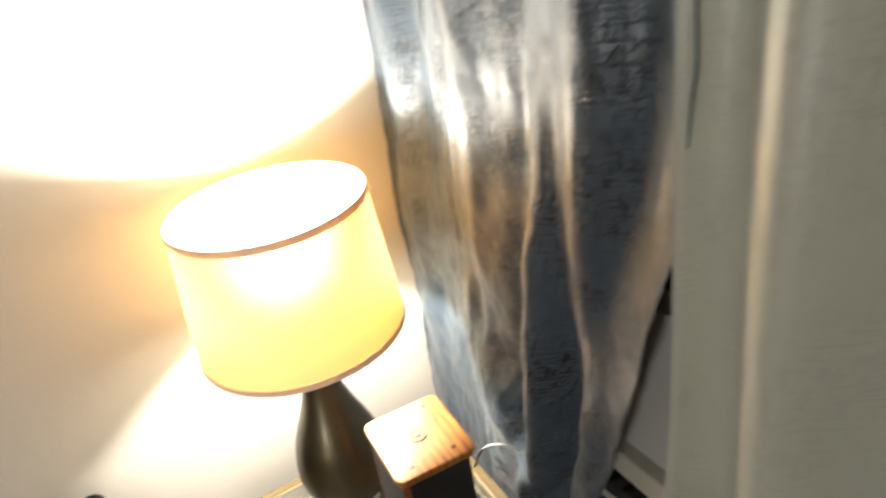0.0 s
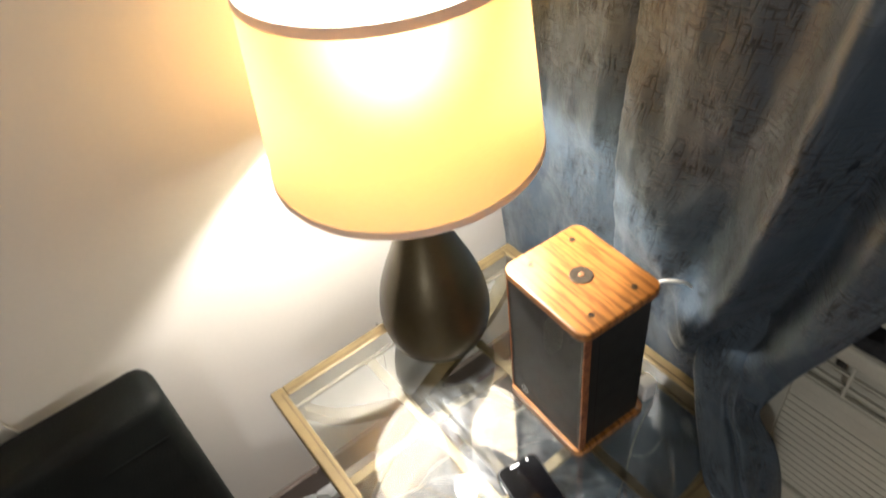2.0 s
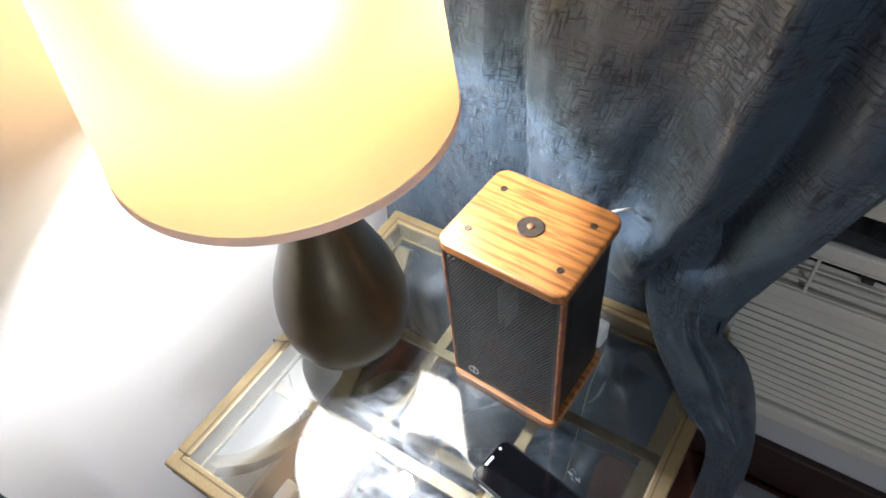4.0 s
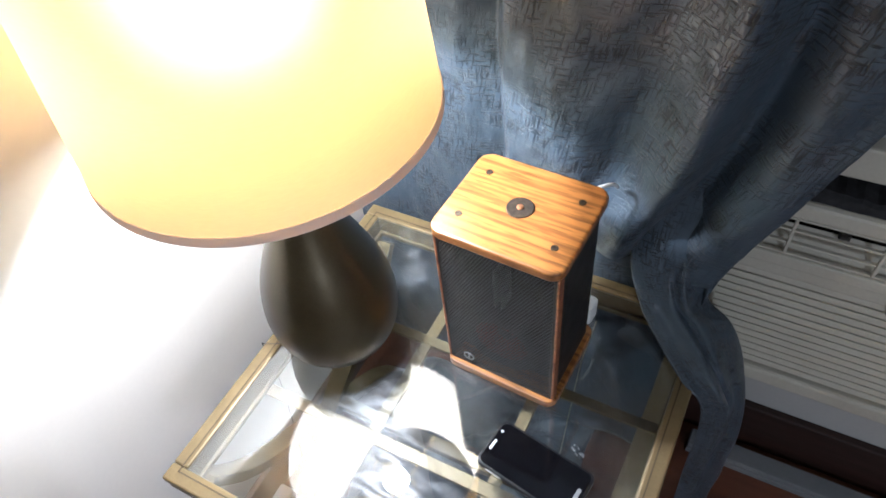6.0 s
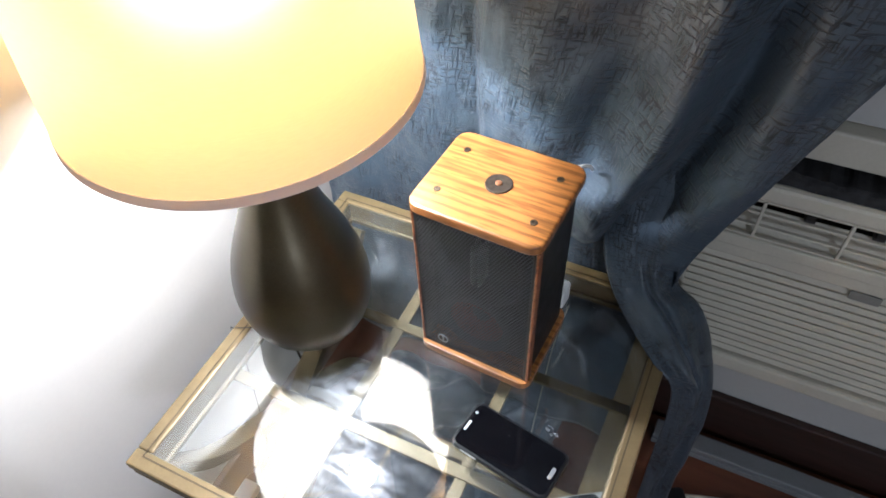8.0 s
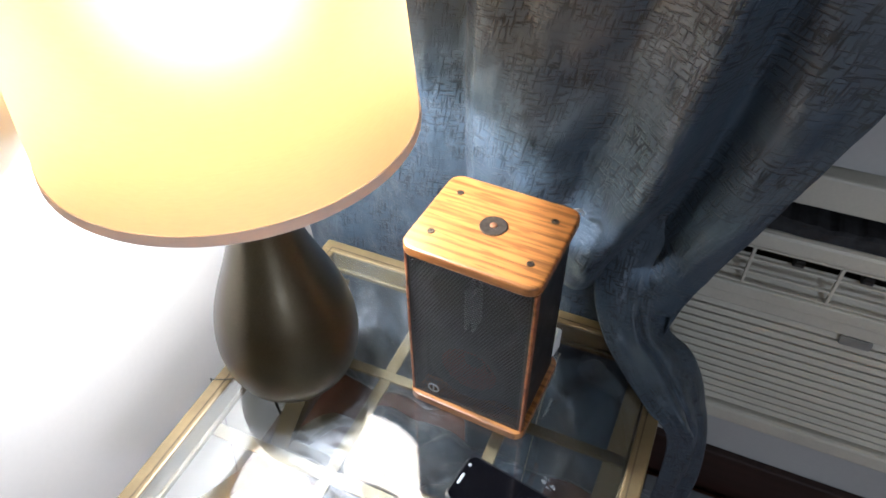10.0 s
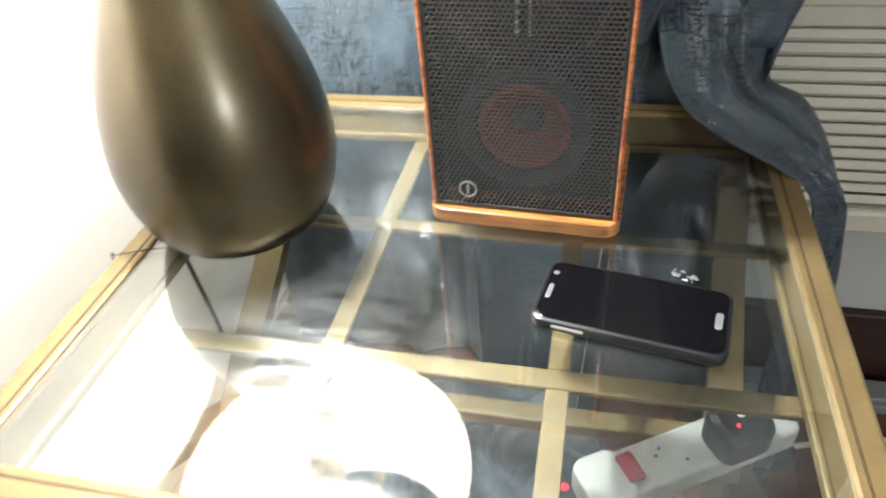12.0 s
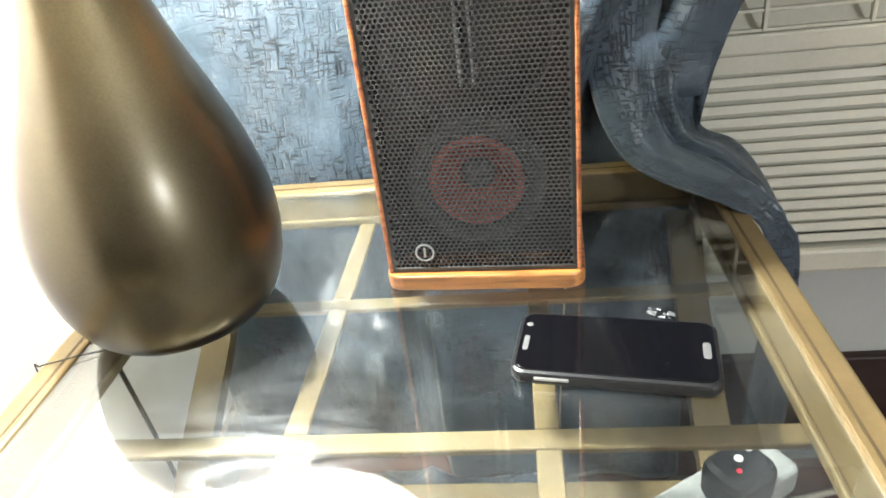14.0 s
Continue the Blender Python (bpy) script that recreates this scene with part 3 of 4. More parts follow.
def build_speaker():
    w, d, h = 0.176, 0.152, 0.305
    t = thing("bookshelf_speaker", "black bookshelf speaker with golden oak end plates", "speaker", pose(0.3735, -0.1765, H - 0.0024, 0, 0, -3.2))
    th = 0.015
    part("bottom_plate", plate(w, d, 0.016, 0.0, th), OAK, t, "oak bottom plate")
    top = part("top_plate", plate(w, d, 0.018, h - th, h, bevel=0.003), OAK, t, "golden oak top plate with visible grain")
    part("cabinet", plate(w - 0.022, 0.070, 0.01, th, h - th, bevel=0), BLACK, t)
    part("back_panel", box(-w / 2 + 0.0085, w / 2 - 0.0085, d / 2 - 0.020, d / 2 - 0.016, th, h - th), GRILLE, t)
    yf = -d / 2 + 0.008
    body_y = -(d - 0.04) / 2
    part("baffle", box(-w / 2 + 0.008, w / 2 - 0.008, body_y + 0.0185, body_y + 0.0205, th, h - th), BAFFLE, t)
    for s in (-1, 1):
        part("edge_trim", box(s * (w / 2 - 0.0052) - 0.0018, s * (w / 2 - 0.0052) + 0.0018, yf - 0.0015, yf + 0.012, th, h - th, bevel=0.001, seg=1), OAK_RED, t, "thin red-brown wooden edge strip")
        part("side_panel", box(s * (w / 2 - 0.0095) - 0.0015, s * (w / 2 - 0.0095) + 0.0015, yf + 0.013, d / 2 - 0.016, th, h - th), GRILLE, t)
    g = part("grille", grille_sheet(w - 0.020, h - 2 * th - 0.010, 36, 70, 0.87), MESH, t, "black perforated metal grille", at=pose(0, yf, th + 0.005))
    gw, z0, z1 = w / 2 - 0.0072, th + 0.0002, h - th - 0.0002
    bm = box(-gw, gw, yf - 0.0008, yf + 0.004, z0, z0 + 0.005, bevel=0.0006, seg=1)
    bm_box(bm, -gw, gw, yf - 0.0008, yf + 0.004, z1 - 0.005, z1, bevel=0.0006, seg=1)
    for s in (-1, 1):
        bm_box(bm, s * gw - (0.0028 if s > 0 else 0), s * gw + (0 if s > 0 else 0.0028), yf - 0.0006, yf + 0.012, z0 + 0.005, z1 - 0.005)
    part("grille_frame", bm, GRILLE, t)
    # drivers behind the grille
    for zc, ro, rc in ((0.098, 0.058, 0.036), (0.215, 0.066, 0.05)):
        ring = [(ro, -0.0224), (ro, 0.003), (ro - 0.004, 0.004), (rc + 0.006, 0.004), (rc + 0.004, 0.0)] if zc < 0.15 else [(ro, -0.0224), (ro, 0.004), (ro - 0.002, 0.004), (ro - 0.002, -0.0224)]
        drv = part("driver", lathe(ring, 48, closed=False), RUBBER, t, smooth=True, at=pose(0, body_y - 0.004, zc, 90))
        if zc < 0.15:
            part("cone", lathe([(rc + 0.004, 0.0005), (rc, 0.002), (rc - 0.004, -0.001), (0.027, -0.006), (0.020, -0.0125), (0.0145, -0.0180)], 48, closed=False), CONE, drv, "red-brown woofer cone", smooth=True)
            part("dust_cap", lathe([(0.0150, -0.0180), (0.0130, -0.0140), (0.0085, -0.0112), (0.003, -0.0102), (0.0006, -0.0101)], 32, closed=False), RUBBER, drv, "dark dust cap", smooth=True)
        else:
            for x in (-0.005, 0.005):
                part("driver_rib", box(x - 0.0012, x + 0.0012, -rc * 0.7, rc * 0.7, -0.0224, 0.004), SILVER, drv)
    badge = part("badge", lathe([(0.0085, 0), (0.0085, 0.0015), (0.007, 0.0015), (0.007, 0)], 32, closed=False), SILVER, t, "small round silver badge ring", at=pose(-0.05, yf - 0.0005, 0.036, 90))
    part("badge_stroke", box(-0.001, 0.001, -0.005, 0.005, 0, 0.0012), SILVER, badge)
    for x, y in ((-0.063, 0.041), (0.063, 0.041), (0.063, -0.039), (-0.063, -0.039)):
        sc = part("screw", lathe([(0.0048, 0.0), (0.0045, 0.0012), (0.002, 0.0012), (0.0018, 0.0004), (0.0005, 0.0004)], 18), SCREW, t, at=pose(x, y, h - 0.0002))
    med = part("medallion", lathe([(0.0172, 0.0), (0.0168, 0.0016), (0.0155, 0.0018), (0.006, 0.0014)], 40), SCREW, t, "dark round medallion", at=pose(0.0, 0.001, h))
    part("stud", lathe([(0.0045, 0.001), (0.004, 0.003), (0.002, 0.0036)], 20), COPPER, med, "copper stud")
    return t


build_speaker()


# ---------------------------------------------------------------- phone
def build_phone():
    t = thing("smartphone", "black smartphone in a dark case lying face up on the glass", "phone", pose(0.468, -0.350, H - 0.0024, 0, 0, -9.7))
    part("case", plate(0.146, 0.074, 0.011, 0, 0.011, bevel=0.003), CASE, t, "dark grey protective case")
    part("screen", plate(0.139, 0.067, 0.009, 0.0105, 0.0118, bevel=0.0006), SCREEN, t, "glossy black switched-off screen")
    part("home_button", plate(0.0055, 0.018, 0.0026, 0.0118, 0.0124, bevel=0.0003), SILVER, t, at=pose(0.0635, 0, 0))
    part("earpiece", plate(0.004, 0.017, 0.0018, 0.0117, 0.0123, bevel=0.0002), SILVER, t, at=pose(-0.0645, -0.004, 0))
    part("front_camera", lathe([(0.0026, 0.0117), (0.0022, 0.0121), (0.0008, 0.0121)], 16), SILVER, t, at=pose(-0.0645, 0.019, 0))
    part("side_key", box(-0.055, -0.03, -0.0382, -0.036, 0.005, 0.008, bevel=0.0008, seg=1), SILVER, t)
    return t


build_phone()


# ---------------------------------------------------------------- curtains
def interp(z, rows):
    return float(np.interp(z, [r[0] for r in rows], [r[1] for r in rows]))


def cloth(name, rows, mat, label, thick=0.0016):
    """A sheet of cloth from a grid of places, with its width and drop as texture coordinates."""
    bm = bmesh.new()
    uvl = bm.loops.layers.uv.new("UVMap")
    vs = [[bm.verts.new(p) for p, _ in r] for r in rows]
    for j in range(len(rows) - 1):
        for i in range(len(rows[0]) - 1):
            f = bm.faces.new((vs[j][i], vs[j][i + 1], vs[j + 1][i + 1], vs[j + 1][i]))
            for l, (a, b) in zip(f.loops, ((j, i), (j, i + 1), (j + 1, i + 1), (j + 1, i))):
                l[uvl].uv = rows[a][b][1]
    return bm


def finish_cloth(ob, thick=0.0016):
    m = ob.modifiers.new("thickness", "SOLIDIFY")
    m.thickness, m.offset = thick, 0
    return ob


GATHER = Vector((0.545, 0.605))


def curtain_point(u, z):
    """Place of the drawn-back blue curtain: u from its edge by the wall to its free edge."""
    xl = interp(z, [(0.4, -0.085), (0.7, -0.09), (1.3, -0.095), (2.4, -0.10)])
    xr = interp(z, [(0.0, 0.62), (0.40, 0.61), (0.50, 0.60), (0.57, 0.598), (0.62, 0.603), (0.66, 0.612), (0.75, 0.637), (0.87, 0.682), (0.95, 0.712), (1.05, 0.744), (1.15, 0.775), (1.25, 0.805), (1.36, 0.845), (1.55, 0.87), (2.4, 0.86)])
    x = xl + (xr - xl) * u
    y0 = interp(x, [(-0.1, 0.06), (0.18, 0.065), (0.235, 0.078), (0.262, 0.05), (0.272, 0.012), (0.31, -0.002), (0.48, -0.006), (0.6, -0.02), (0.9, -0.035)])
    wob = noise.noise(Vector((u * 3, z * 1.3, 4.2)))
    amp = interp(z, [(0.4, 0.006), (0.7, 0.008), (1.1, 0.014), (1.35, 0.021), (2.4, 0.030)])
    up = amp * math.sin(2 * math.pi * (4.6 * u ** 0.95 + 0.35 * wob) + 0.5) + 0.22 * amp * math.sin(2 * math.pi * (10.3 * u + 0.6 * wob) + 1.0)
    d = Vector((x, z)) - GATHER
    r = d.length
    ang = math.degrees(math.atan2(d.y, d.x))
    # folds that fan out from where the cloth is caught on the table's corner
    near = math.exp(-((r - 0.28) / 0.42) ** 2) * (1 if z > 0.5 else 0.4)
    k = min(1.0, r / 0.12)
    fan = near * k * (-0.012 * math.exp(-((ang - 112) / 9) ** 2) + 0.010 * math.exp(-((ang - 132) / 10) ** 2))
    y = y0 + (up * (1 - 0.65 * near) - fan)
    # the big slanting fold: a rounded ridge, a deep crease beside it, then the loose flap
    s = x - interp(z, [(0.56, 0.445), (0.70, 0.492), (0.82, 0.535), (0.92, 0.560), (1.05, 0.582), (1.25, 0.597), (1.6, 0.61), (2.4, 0.62)])
    deep = interp(z, [(0.5, 0.0), (0.58, 0.35), (0.72, 0.9), (0.9, 1.0), (1.1, 0.85), (1.3, 0.4), (1.6, 0.2), (2.4, 0.1)])
    y += deep * (-0.040 * math.exp(-((s + 0.018) / 0.032) ** 2) + 0.046 * math.exp(-((s - 0.032) / 0.027) ** 2) - 0.014 * math.exp(-((s - 0.092) / 0.026) ** 2)
                 + 0.010 * math.exp(-((s + 0.10) / 0.025) ** 2))
    # creases pinched in the flap where it doubles over
    y += deep * 0.010 * math.exp(-((s - 0.05 - 0.35 * (z - 0.72)) / 0.012) ** 2) * math.exp(-((z - 0.74) / 0.10) ** 2)
    low = interp(z, [(0.5, 0.6), (0.9, 1.0), (1.3, 0.5), (2.0, 0.2)])
    y += low * (0.013 * noise.noise(Vector((x * 8 + z * 3, z * 5, 1.0))) + 0.0065 * noise.noise(Vector((x * 19 - z * 7, z * 13, 2.0))) + 0.004 * noise.noise(Vector((x * 42, z * 33, 3.0))))
    if z < 0.64 and (x < 0.6 or z < 0.40):
        y = max(y, 0.006 + 0.006 * math.sin(x * 40))
    if x > 0.54 and z > 0.40:
        y = min(y, 0.030)
    return (x, y, z), (u * 0.95, z)


curtain = thing("curtain", "slate-blue crinkled satin curtain draped behind the glass table", "curtain", pose(0, 0, 0))
zs = [2.38 - i * (2.38 - 0.02) / 190 for i in range(191)]
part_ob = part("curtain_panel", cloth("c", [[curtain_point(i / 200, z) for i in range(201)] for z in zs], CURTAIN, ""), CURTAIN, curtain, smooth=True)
finish_cloth(part_ob)


def hem_rows():
    """The hem, bunched on the floor under the table."""
    rows = []
    for j in range(46):
        s = j / 45
        row = []
        for i in range(61):
            u = i / 60
            x = 0.03 + 0.44 * u + 0.03 * noise.noise(Vector((s * 4, u * 2, 0)))
            y = 0.02 - (0.46 - 0.10 * u) * s + 0.03 * noise.noise(Vector((u * 4, s * 2, 5)))
            lump = abs(noise.noise(Vector((u * 5 + s * 2, s * 5, 8)))) * 0.09 + 0.02 * abs(noise.noise(Vector((u * 14, s * 14, 3))))
            edge = min(1, 6 * s + 0.3, 8 * (1 - s), 8 * u, 8 * (1 - u))
            row.append(((x, y, 0.003 + (0.03 + lump) * max(0, edge)), (u * 0.9 + 4, s * 0.6)))
        rows.append(row)
    return rows


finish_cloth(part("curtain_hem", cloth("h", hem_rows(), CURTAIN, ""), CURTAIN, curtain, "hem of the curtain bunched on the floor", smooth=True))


def tail_rows():
    """The lower corner of the curtain: it lies over the corner of the table and hangs beside it."""
    near_edge = smooth_points([(0.480, 0.035, 0.78), (0.484, -0.020, 0.665), (0.512, -0.045, 0.592), (0.552, -0.085, 0.570), (0.606, -0.140, 0.565), (0.640, -0.148, 0.535), (0.652, -0.140, 0.44), (0.655, -0.125, 0.30), (0.660, -0.12, 0.15), (0.664, -0.115, 0.02)], 12)
    far_edge = smooth_points([(0.630, 0.035, 0.78), (0.606, -0.010, 0.655), (0.606, -0.012, 0.603), (0.642, -0.024, 0.585), (0.668, -0.034, 0.550), (0.689, -0.045, 0.495), (0.706, -0.060, 0.42), (0.712, -0.062, 0.30), (0.708, -0.060, 0.15), (0.712, -0.058, 0.02)], 12)
    rows = []
    n = len(near_edge) - 1
    for i, (a, b) in enumerate(zip(near_edge, far_edge)):
        s = i / n
        row = []
        out = Vector((0.35, -0.75, 0.55)) if s < 0.55 else Vector((0.75, -0.65, 0.1))
        for k in range(49):
            v = k / 48
            bulge = 0.022 * math.sin(math.pi * v) ** 0.8
            bulge += 0.009 * math.sin(math.pi * v) * math.sin(v * 11 + s * 7)
            # a sharp crease that runs down the middle of the tail
            bulge -= 0.016 * math.exp(-((v - 0.58 + 0.25 * s) / 0.06) ** 2) * min(1, 8 * s)
            bulge += 0.007 * noise.noise(Vector((v * 5, s * 13, 7))) * math.sin(math.pi * v)
            p = a.lerp(b, v) + out * bulge * min(1, 5 * s)
            p.z = max(p.z, 0.012)
            row.append((tuple(p), (v * 0.2 + 2, -s * 0.9)))
        rows.append(row)
    return rows


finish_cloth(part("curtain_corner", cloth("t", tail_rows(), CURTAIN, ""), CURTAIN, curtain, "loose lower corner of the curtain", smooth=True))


def pale_point(u, z):
    x = 0.870 + 0.70 * u + 0.04 * (2.3 - z) * (u - 0.5)
    amp = 0.042
    y = -0.06 + amp * math.sin(2 * math.pi * 4.2 * u + 0.5 * noise.noise(Vector((u * 3, z, 9)))) + 0.006 * noise.noise(Vector((x * 8, z * 3, 5)))
    return (x, y, z), (u * 1.2, z)


pale = thing("curtain_panel_pale", "pale grey-green satin curtain hanging beside the blue one", "curtain", pose(0, 0, 0))
zs = [2.38 - i * (2.38 - 1.02) / 40 for i in range(41)]
finish_cloth(part("curtain_panel", cloth("p", [[pale_point(i / 120, z) for i in range(121)] for z in zs], CURTAIN_PALE, ""), CURTAIN_PALE, pale, smooth=True))
rod = thing("curtain_rod", "dark metal curtain rod above the window", "curtain rod", pose(0, 0, 0))
part("rod", tube([(XW + 0.002, 0.0, 2.385), (0.9, 0.0, 2.385), (1.9, 0.0, 2.385)], 0.011, 12, 3), BLACK, rod, smooth=True)
for x in (0.02, 1.8):
    part("bracket", box(x - 0.008, x + 0.008, 0.0, YW, 2.375, 2.395, bevel=0.002), BLACK, rod)


# ---------------------------------------------------------------- air conditioner
def build_ac():
    x0, x1, z0, z1, yf = 0.585, 1.245, 0.363, 0.786, 0.04
    t = thing("air_conditioner", "aged cream wall air conditioner with a louvred front", "air conditioner", pose(0, 0, 0))
    gz0, gz1 = 0.684, 0.752
    gx0, gx1 = 0.612, 1.22
    part("top_cover", box(x0, x1, yf - 0.002, YW, gz1 + 0.004, z1, bevel=0.006), AC_CREAM, t)
    part("bottom_tray", box(x0, x1, yf - 0.002, YW, z0, z0 + 0.036, bevel=0.006), AC_CREAM, t)
    for a, b in ((x0, gx0), (gx1, x1)):
        part("side_panel", box(a, b, yf + 0.001, YW, z0 + 0.0365, gz1 + 0.0035), AC_CREAM, t)
    part("middle_panel", box(gx0 + 0.0005, gx1 - 0.0005, yf - 0.001, yf + 0.03, 0.659, gz0 - 0.002, bevel=0.003), AC_CREAM, t)
    part("middle_panel", box(gx0 + 0.0005, gx1 - 0.0005, yf + 0.003, yf + 0.03, 0.636, 0.6582, bevel=0.002), AC_CREAM, t)
    # a dark sheet puts the shade of the grille's depth into colour
    part("cavity", box(gx0, gx1, YW - 0.014, YW - 0.008, z0 + 0.037, gz1 + 0.0035), AC_SHADE, t, "dark sheet standing for the shade behind the grille")
    for z in (gz0 + 0.0012, 0.7065, 0.731, gz1 + 0.001):
        part("grille_bar", box(gx0, gx1, yf + 0.002, yf + 0.008, z - 0.0018, z + 0.0018, bevel=0.0006, seg=1), AC_CREAM, t)
    for k in range(5):
        x = 0.681 + k * 0.112
        part("grille_bar", box(x - 0.0022, x + 0.0022, yf + 0.0004, yf + 0.0075, gz0 + 0.0005, gz1 + 0.002, bevel=0.0006, seg=1), AC_CREAM, t)
    bm = box(gx0, gx1, -0.002, 0.002, 0, 0.038)
    bmesh.ops.rotate(bm, verts=bm.verts, matrix=Matrix.Rotation(radians(-38), 3, "X"))
    bmesh.ops.translate(bm, verts=bm.verts, vec=(0, yf + 0.014, gz0 - 0.002))
    part("duct_floor", bm, AC_CREAM, t)
    # dark blocks painted as the shaded slots of the duct
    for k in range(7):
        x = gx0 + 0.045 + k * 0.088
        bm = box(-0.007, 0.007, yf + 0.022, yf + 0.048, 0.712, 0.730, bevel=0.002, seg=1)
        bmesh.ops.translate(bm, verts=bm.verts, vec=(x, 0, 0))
        part("duct_slot_shade", bm, AC_SHADE, t)
    part("louver_back", box(gx0, gx1, yf + 0.020, yf + 0.024, 0.414, 0.6355), AC_CREAM, t)
    # louvres lean forward and overlap like clapboards; the lowest gaps are dark slots
    n = 14
    for k in range(n):
        z = 0.403 + k * (0.634 - 0.403) / n
        bm = bmesh.new()
        bm_box(bm, gx0, gx1, -0.0016, 0.0016, -0.0056, 0.0056, bevel=0.0010, seg=1)
        bmesh.ops.rotate(bm, verts=bm.verts, matrix=Matrix.Rotation(radians(-16), 3, "X"))
        bmesh.ops.translate(bm, verts=bm.verts, vec=(0, yf + 0.009, z + 0.0085))
        part("louver", bm, AC_CREAM, t)
    badge = part("badge", plate(0.042, 0.017, 0.003, 0, 0.002, bevel=0.0005), AC_BADGE, t, "small grey badge", at=pose(0.852, yf + 0.003, 0.628, 90))
    part("badge_button", lathe([(0.003, 0.002), (0.0028, 0.003), (0.001, 0.0032)], 14), AC_CREAM, badge, at=pose(0.852 - 0.012, yf + 0.003, 0.628, 90))
    part("badge_bar", box(-0.006, 0.015, -0.003, 0.003, 0.002, 0.0024), AC_SHADE, badge, at=pose(0.852, yf + 0.003, 0.628, 90))
    return t


build_ac()
bm = bmesh.new()
cols = []
for i in range(121):
    x = 0.595 + i * 0.65 / 120
    top = 0.806 + 0.006 * noise.noise(Vector((x * 14, 0, 0))) + 0.004 * noise.noise(Vector((x * 60, 3, 0)))
    low = 0.7865
    out = 0.046 + 0.004 * noise.noise(Vector((x * 25, 7, 0)))
    cols.append([bm.verts.new(p) for p in ((x, 0.125, low), (x, out, low), (x, out + 0.001, top - 0.004), (x, out + 0.006, top), (x, 0.125, top))])
for a, b in zip(cols, cols[1:]):
    for k in range(5):
        bm.faces.new((a[k], b[k], b[(k + 1) % 5], a[(k + 1) % 5]))
bm.faces.new(cols[0])
bm.faces.new(list(reversed(cols[-1])))
bmesh.ops.recalc_face_normals(bm, faces=bm.faces)
tagged(part("foam_strip", bm, FOAM), "ragged dark grey foam strip on the air conditioner", "foam strip")
structure("trim_panel", box(0.50, 1.55, 0.085, 0.1335, 0.8765, 1.17, bevel=0.003), WALL_GREY, "off-white panel above the air conditioner", "panel")
structure("trim_ledge", box(0.50, 1.55, 0.06, 0.1335, 0.826, 0.876, bevel=0.004), AC_CREAM, "cream ledge over the air conditioner", "ledge")
raceway = thing("floor_raceway", "grey metal raceway on the floor by the skirting", "raceway", pose(0, 0, 0))
part("cover", box(0.66, 2.2, 0.052, 0.093, 0.018, 0.033, bevel=0.003), GREY_METAL, raceway)
part("base", box(0.66, 2.2, 0.050, 0.095, 0.0, 0.0178, bevel=0.002), GREY_METAL, raceway)


# ---------------------------------------------------------------- chair, wall speaker, cables
def build_chair():
    t = thing("chair", "black leatherette chair with its back against the wall", "chair", pose(0, 0, 0))
    bm = box(-0.095, 0.012, -1.26, -0.728, 0.06, 0.712, bevel=0.03, seg=4)
    part("backrest", bm, LEATHER, t, smooth=True)
    part("seat", box(0.013, 0.46, -1.24, -0.84, 0.30, 0.42, bevel=0.03, seg=4), LEATHER, t, smooth=True)
    part("seam", box(0.0115, 0.0135, -0.87, -0.755, 0.622, 0.624), LEATHER, t)
    for x, h in ((-0.06, 0.07), (0.42, 0.305)):
        for y in (-1.19, -0.88):
            part("leg", box(x - 0.02, x + 0.02, y - 0.02, y + 0.02, 0, h, bevel=0.003), BLACK, t)
    return t


build_chair()


def build_wall_speaker():
    t = thing("wall_speaker", "small black satellite speaker mounted on the cream wall", "speaker", pose(0, 0, 0))
    part("cabinet", box(-0.109, -0.035, -1.135, -0.985, 0.850, 1.025, bevel=0.008, seg=3), BLACK, t, smooth=False)
    part("grille", box(-0.0345, -0.03, -1.125, -0.995, 0.860, 1.015, bevel=0.002), GRILLE, t)
    part("bracket", box(XW, -0.1085, -1.08, -1.04, 0.92, 0.97, bevel=0.002), BLACK, t)
    return t


build_wall_speaker()
wire = thing("speaker_wire", "thin white speaker wire along the cream wall", "wire", pose(0, 0, 0))
part("wire", tube([(-0.112, -1.005, 0.88), (-0.1125, -0.985, 0.82), (-0.1125, -0.95, 0.72), (-0.1125, -0.93, 0.58), (-0.105, -0.9, 0.11), (-0.095, -0.88, 0.02)], 0.0022, 6), CORD_WHITE, wire, smooth=True)
duct = thing("cable_raceway", "white plastic cable raceway on the floor by the baseboard", "raceway", pose(0, 0, 0))
part("duct", box(-0.098, -0.066, -0.70, -0.575, 0, 0.022, bevel=0.003), WHITE_PLASTIC, duct)
part("duct", box(-0.098, -0.062, -0.572, -0.40, 0, 0.026, bevel=0.003), WHITE_PLASTIC, duct)
loop = thing("white_cord", "white cord lying on the raceway", "cord", pose(0, 0, 0))
part("cord", tube([(-0.085, -0.72, 0.026), (-0.094, -0.66, 0.034), (-0.09, -0.60, 0.045), (-0.075, -0.565, 0.038), (-0.068, -0.55, 0.03)], 0.003, 8), CORD_WHITE, loop, smooth=True)

# plug and cords round the loudspeaker
plug = thing("power_adapter", "white power adapter standing on the glass behind the speaker", "adapter", pose(0.4435, -0.083, H - 0.0024, 0, 0, -8))
part("body", plate(0.026, 0.028, 0.005, 0, 0.04, bevel=0.003), WHITE_PLASTIC, plug)
sp_cord = thing("speaker_cable", "white cable curling up behind the speaker", "cable", pose(0, 0, 0))
part("cable", tube([(0.40, -0.088, 0.75), (0.41, -0.076, 0.787), (0.425, -0.062, 0.806), (0.440, -0.048, 0.809), (0.448, -0.03, 0.798), (0.450, -0.015, 0.78)], 0.0026, 8), CORD_WHITE, sp_cord, smooth=True)


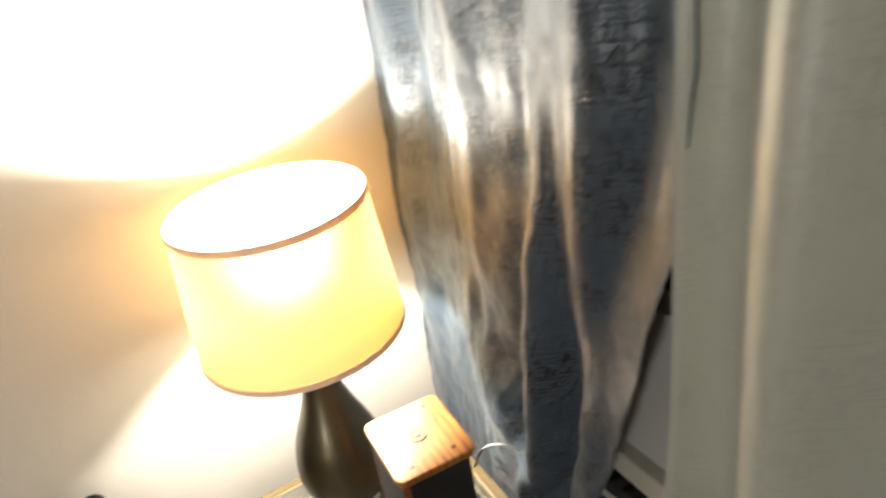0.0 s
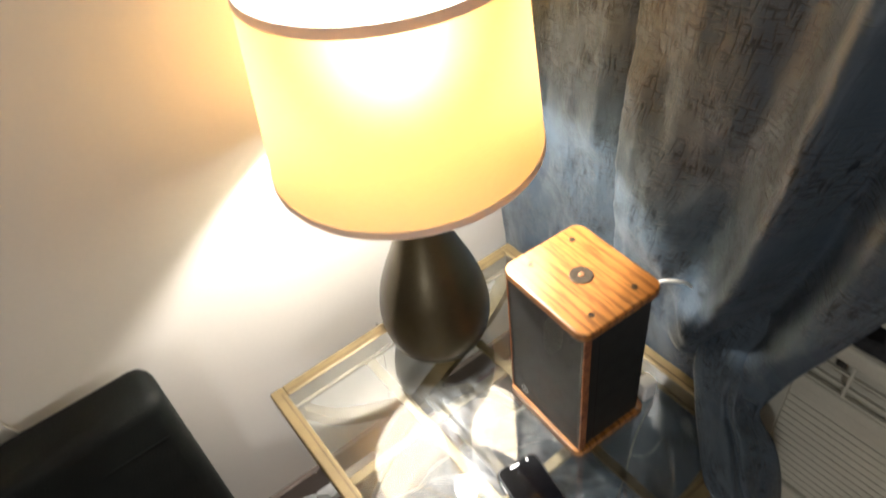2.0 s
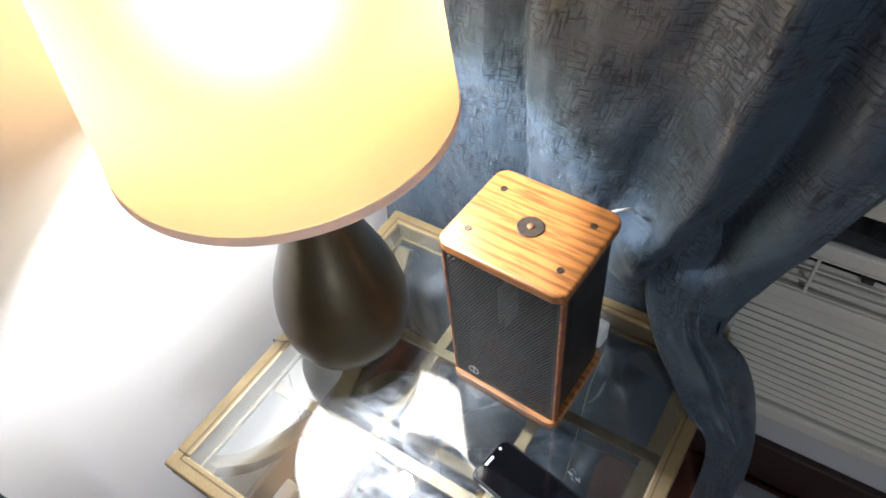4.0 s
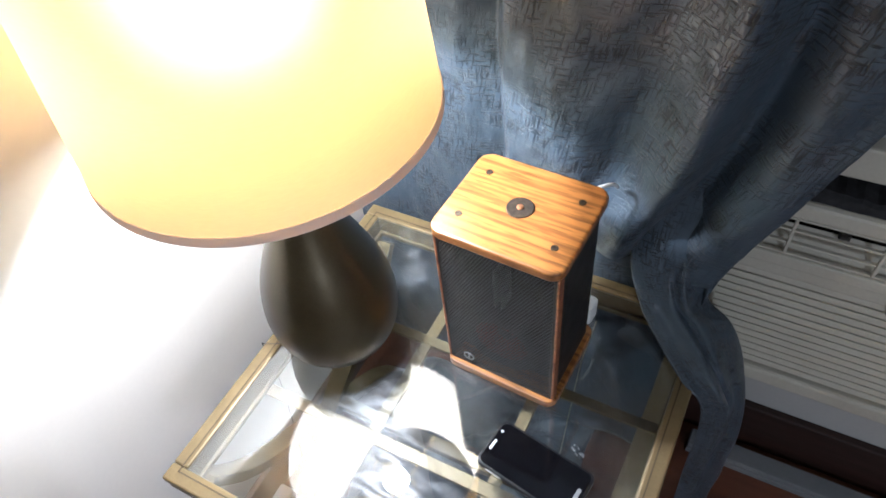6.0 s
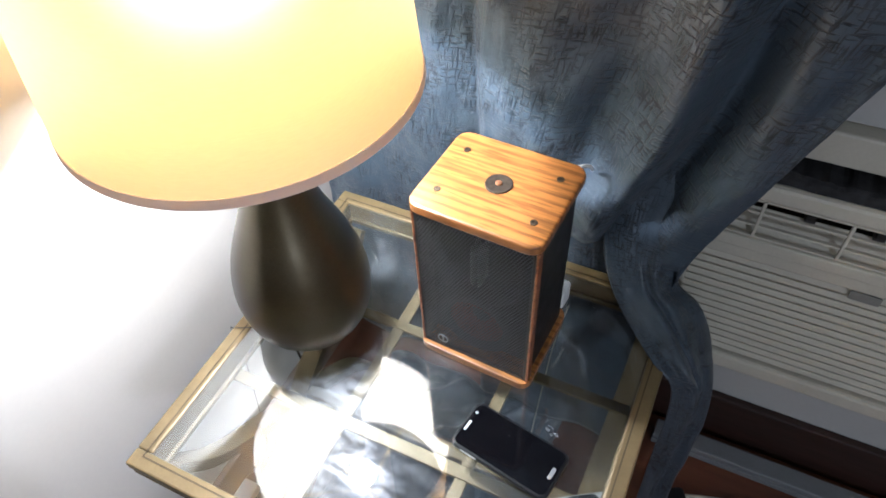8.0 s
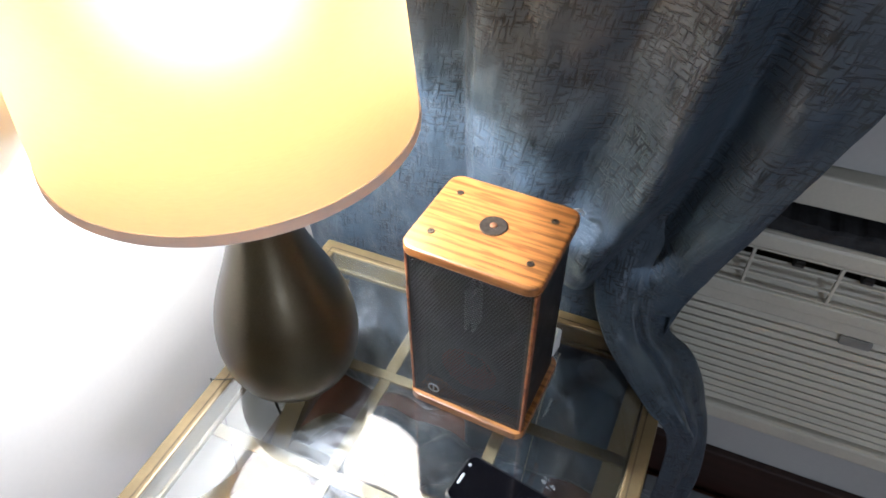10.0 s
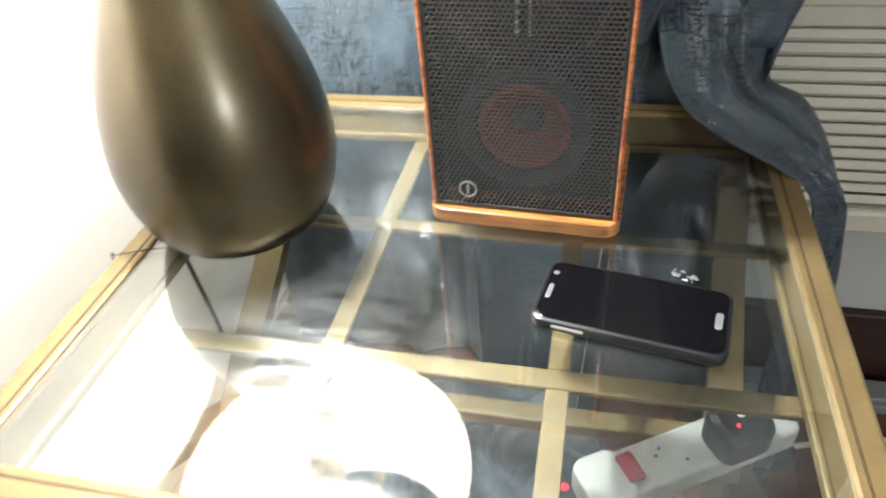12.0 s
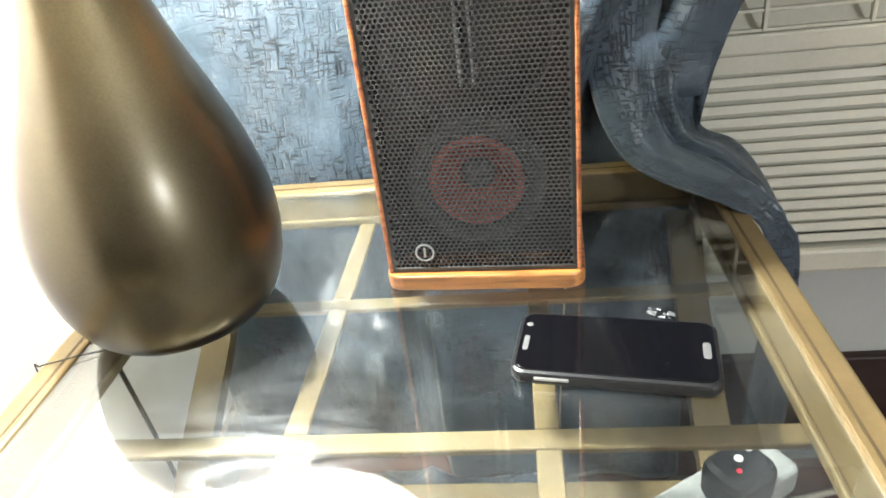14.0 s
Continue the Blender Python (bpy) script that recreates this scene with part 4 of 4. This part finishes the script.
def build_strip():
    t = thing("power_strip", "dusty white power strip with a lit red switch under the table", "power strip", pose(0.541, -0.331, 0.3405, 0, 0, 32))
    part("body", plate(0.225, 0.050, 0.012, 0, 0.028, bevel=0.004), STRIP, t)
    part("cap", plate(0.048, 0.056, 0.014, -0.0005, 0.033, bevel=0.004), STRIP, t, at=pose(-0.092, 0, 0))
    sw = part("switch", plate(0.017, 0.030, 0.003, 0.031, 0.036, bevel=0.001), RED_DARK, t, "dark red rocker switch", at=pose(-0.066, 0, 0))
    part("switch_lamp", lathe([(0.004, 0.0355), (0.0034, 0.0368), (0.001, 0.0372)], 16), RED_GLOW, sw, "lit red lamp in the switch", at=pose(-0.066, 0.004, 0))
    for x, y in ((-0.035, 0.004), (-0.028, 0.010), (-0.01, -0.01)):
        part("screw_hole", lathe([(0.0018, 0.0278), (0.0016, 0.0284), (0.0006, 0.0284)], 10), BLACK, t, at=pose(x, y, 0))
    return t


build_strip()
brick = thing("plug_adapter", "black plug adapter with a red indicator in the power strip", "adapter", pose(0.581, -0.321, 0.3685, 0, 0, 32))
part("body", plate(0.056, 0.046, 0.014, 0, 0.040, bevel=0.008), BLACK, brick)
part("indicator", lathe([(0.0022, 0.0398), (0.0018, 0.0412), (0.0006, 0.0414)], 12), RED_GLOW, brick, "red indicator light", at=pose(-0.008, -0.006, 0))
for x, y in ((0.002, 0.004), (0.018, 0.008)):
    part("pin_cap", lathe([(0.004, 0.0395), (0.0036, 0.0412), (0.0015, 0.0416)], 14), WHITE_PLASTIC, brick, at=pose(x, y, 0))
floor_cord = thing("beige_cord", "beige cord trailing over the floor beside the table", "cord", pose(0, 0, 0))
part("cord", tube([(0.752, -0.05, 0.016), (0.80, -0.03, 0.008), (0.88, -0.01, 0.006), (0.972, 0.008, 0.006), (1.10, 0.0, 0.006), (1.3, -0.06, 0.006)], 0.005, 8), CORD_BEIGE, floor_cord, smooth=True)
lamp_cord = thing("lamp_cord", "dark lamp cord running over the table edge", "cord", pose(0, 0, 0))
part("cord", tube([(0.05, -0.318, H - 0.001), (0.03, -0.326, H + 0.001), (0.015, -0.334, H + 0.002), (0.002, -0.34, H + 0.002), (-0.001, -0.342, H - 0.004), (-0.003, -0.343, 0.45), (-0.012, -0.37, 0.2), (-0.02, -0.4, 0.004)], 0.0007, 6), CORD_BLACK, lamp_cord, smooth=True)

black_cord = thing("black_cord", "dark power cord hanging beside the glass table", "cord", pose(0, 0, 0))
part("cord", tube([(-0.010, -0.262, 0.57), (-0.018, -0.240, 0.53), (-0.020, -0.229, 0.46), (-0.021, -0.217, 0.33), (-0.028, -0.20, 0.14), (-0.035, -0.19, 0.004)], 0.0026, 8), CORD_BLACK, black_cord, smooth=True)

# floor lamp across the room, behind the camera
floor_lamp = thing("floor_lamp", "lit floor lamp with an opal glass globe", "lamp", pose(GLOBE[0], GLOBE[1], 0))
part("foot", lathe([(0.14, 0.0), (0.14, 0.012), (0.13, 0.02), (0.02, 0.026)], 40), BLACK, floor_lamp, smooth=False)
part("pole", lathe([(0.011, 0.024), (0.011, GLOBE[2] - 0.115)], 16), BRASS, floor_lamp, smooth=True)
part("globe", lathe([(max(0.12 * math.sin(math.pi * k / 20), 0.004), GLOBE[2] - 0.12 * math.cos(math.pi * k / 20)) for k in range(21)], 40), ROOM_GLOW, floor_lamp, "lit opal glass globe", smooth=True).visible_shadow = False

# small things on and under the table
scrap = thing("plastic_scrap", "crumpled scrap of clear plastic beside the phone", "plastic scrap", pose(0.511, -0.301, H - 0.0024, 0, 0, 65))
bm = bmesh.new()
grid = [[bm.verts.new((-0.005 + 0.010 * i / 7, -0.011 + 0.022 * j / 9, 0.0015 + 0.004 * abs(noise.noise(Vector((i * 0.9, j * 0.8, 2)))))) for i in range(8)] for j in range(10)]
for j in range(9):
    for i in range(7):
        if noise.noise(Vector((i * 0.4, j * 0.4, 9))) > 0.0:
            bm.faces.new((grid[j][i], grid[j][i + 1], grid[j + 1][i + 1], grid[j + 1][i]))
part("scrap", bm, FILM, scrap)
side_plug = thing("floor_plug", "black plug lying on the floor at the end of the cord", "plug", pose(0.722, -0.072, 0.0, 0, 0, 30))
part("body", plate(0.075, 0.04, 0.01, 0, 0.03, bevel=0.005), BLACK, side_plug)
cable = thing("glass_cable", "thin pale cable hanging behind the table glass", "cable", pose(0, 0, 0))
part("cable", tube([(0.462, -0.085, 0.554), (0.449, -0.098, 0.44), (0.441, -0.10, 0.30), (0.43, -0.11, 0.08)], 0.0012, 6), CORD_BEIGE, cable, smooth=True)
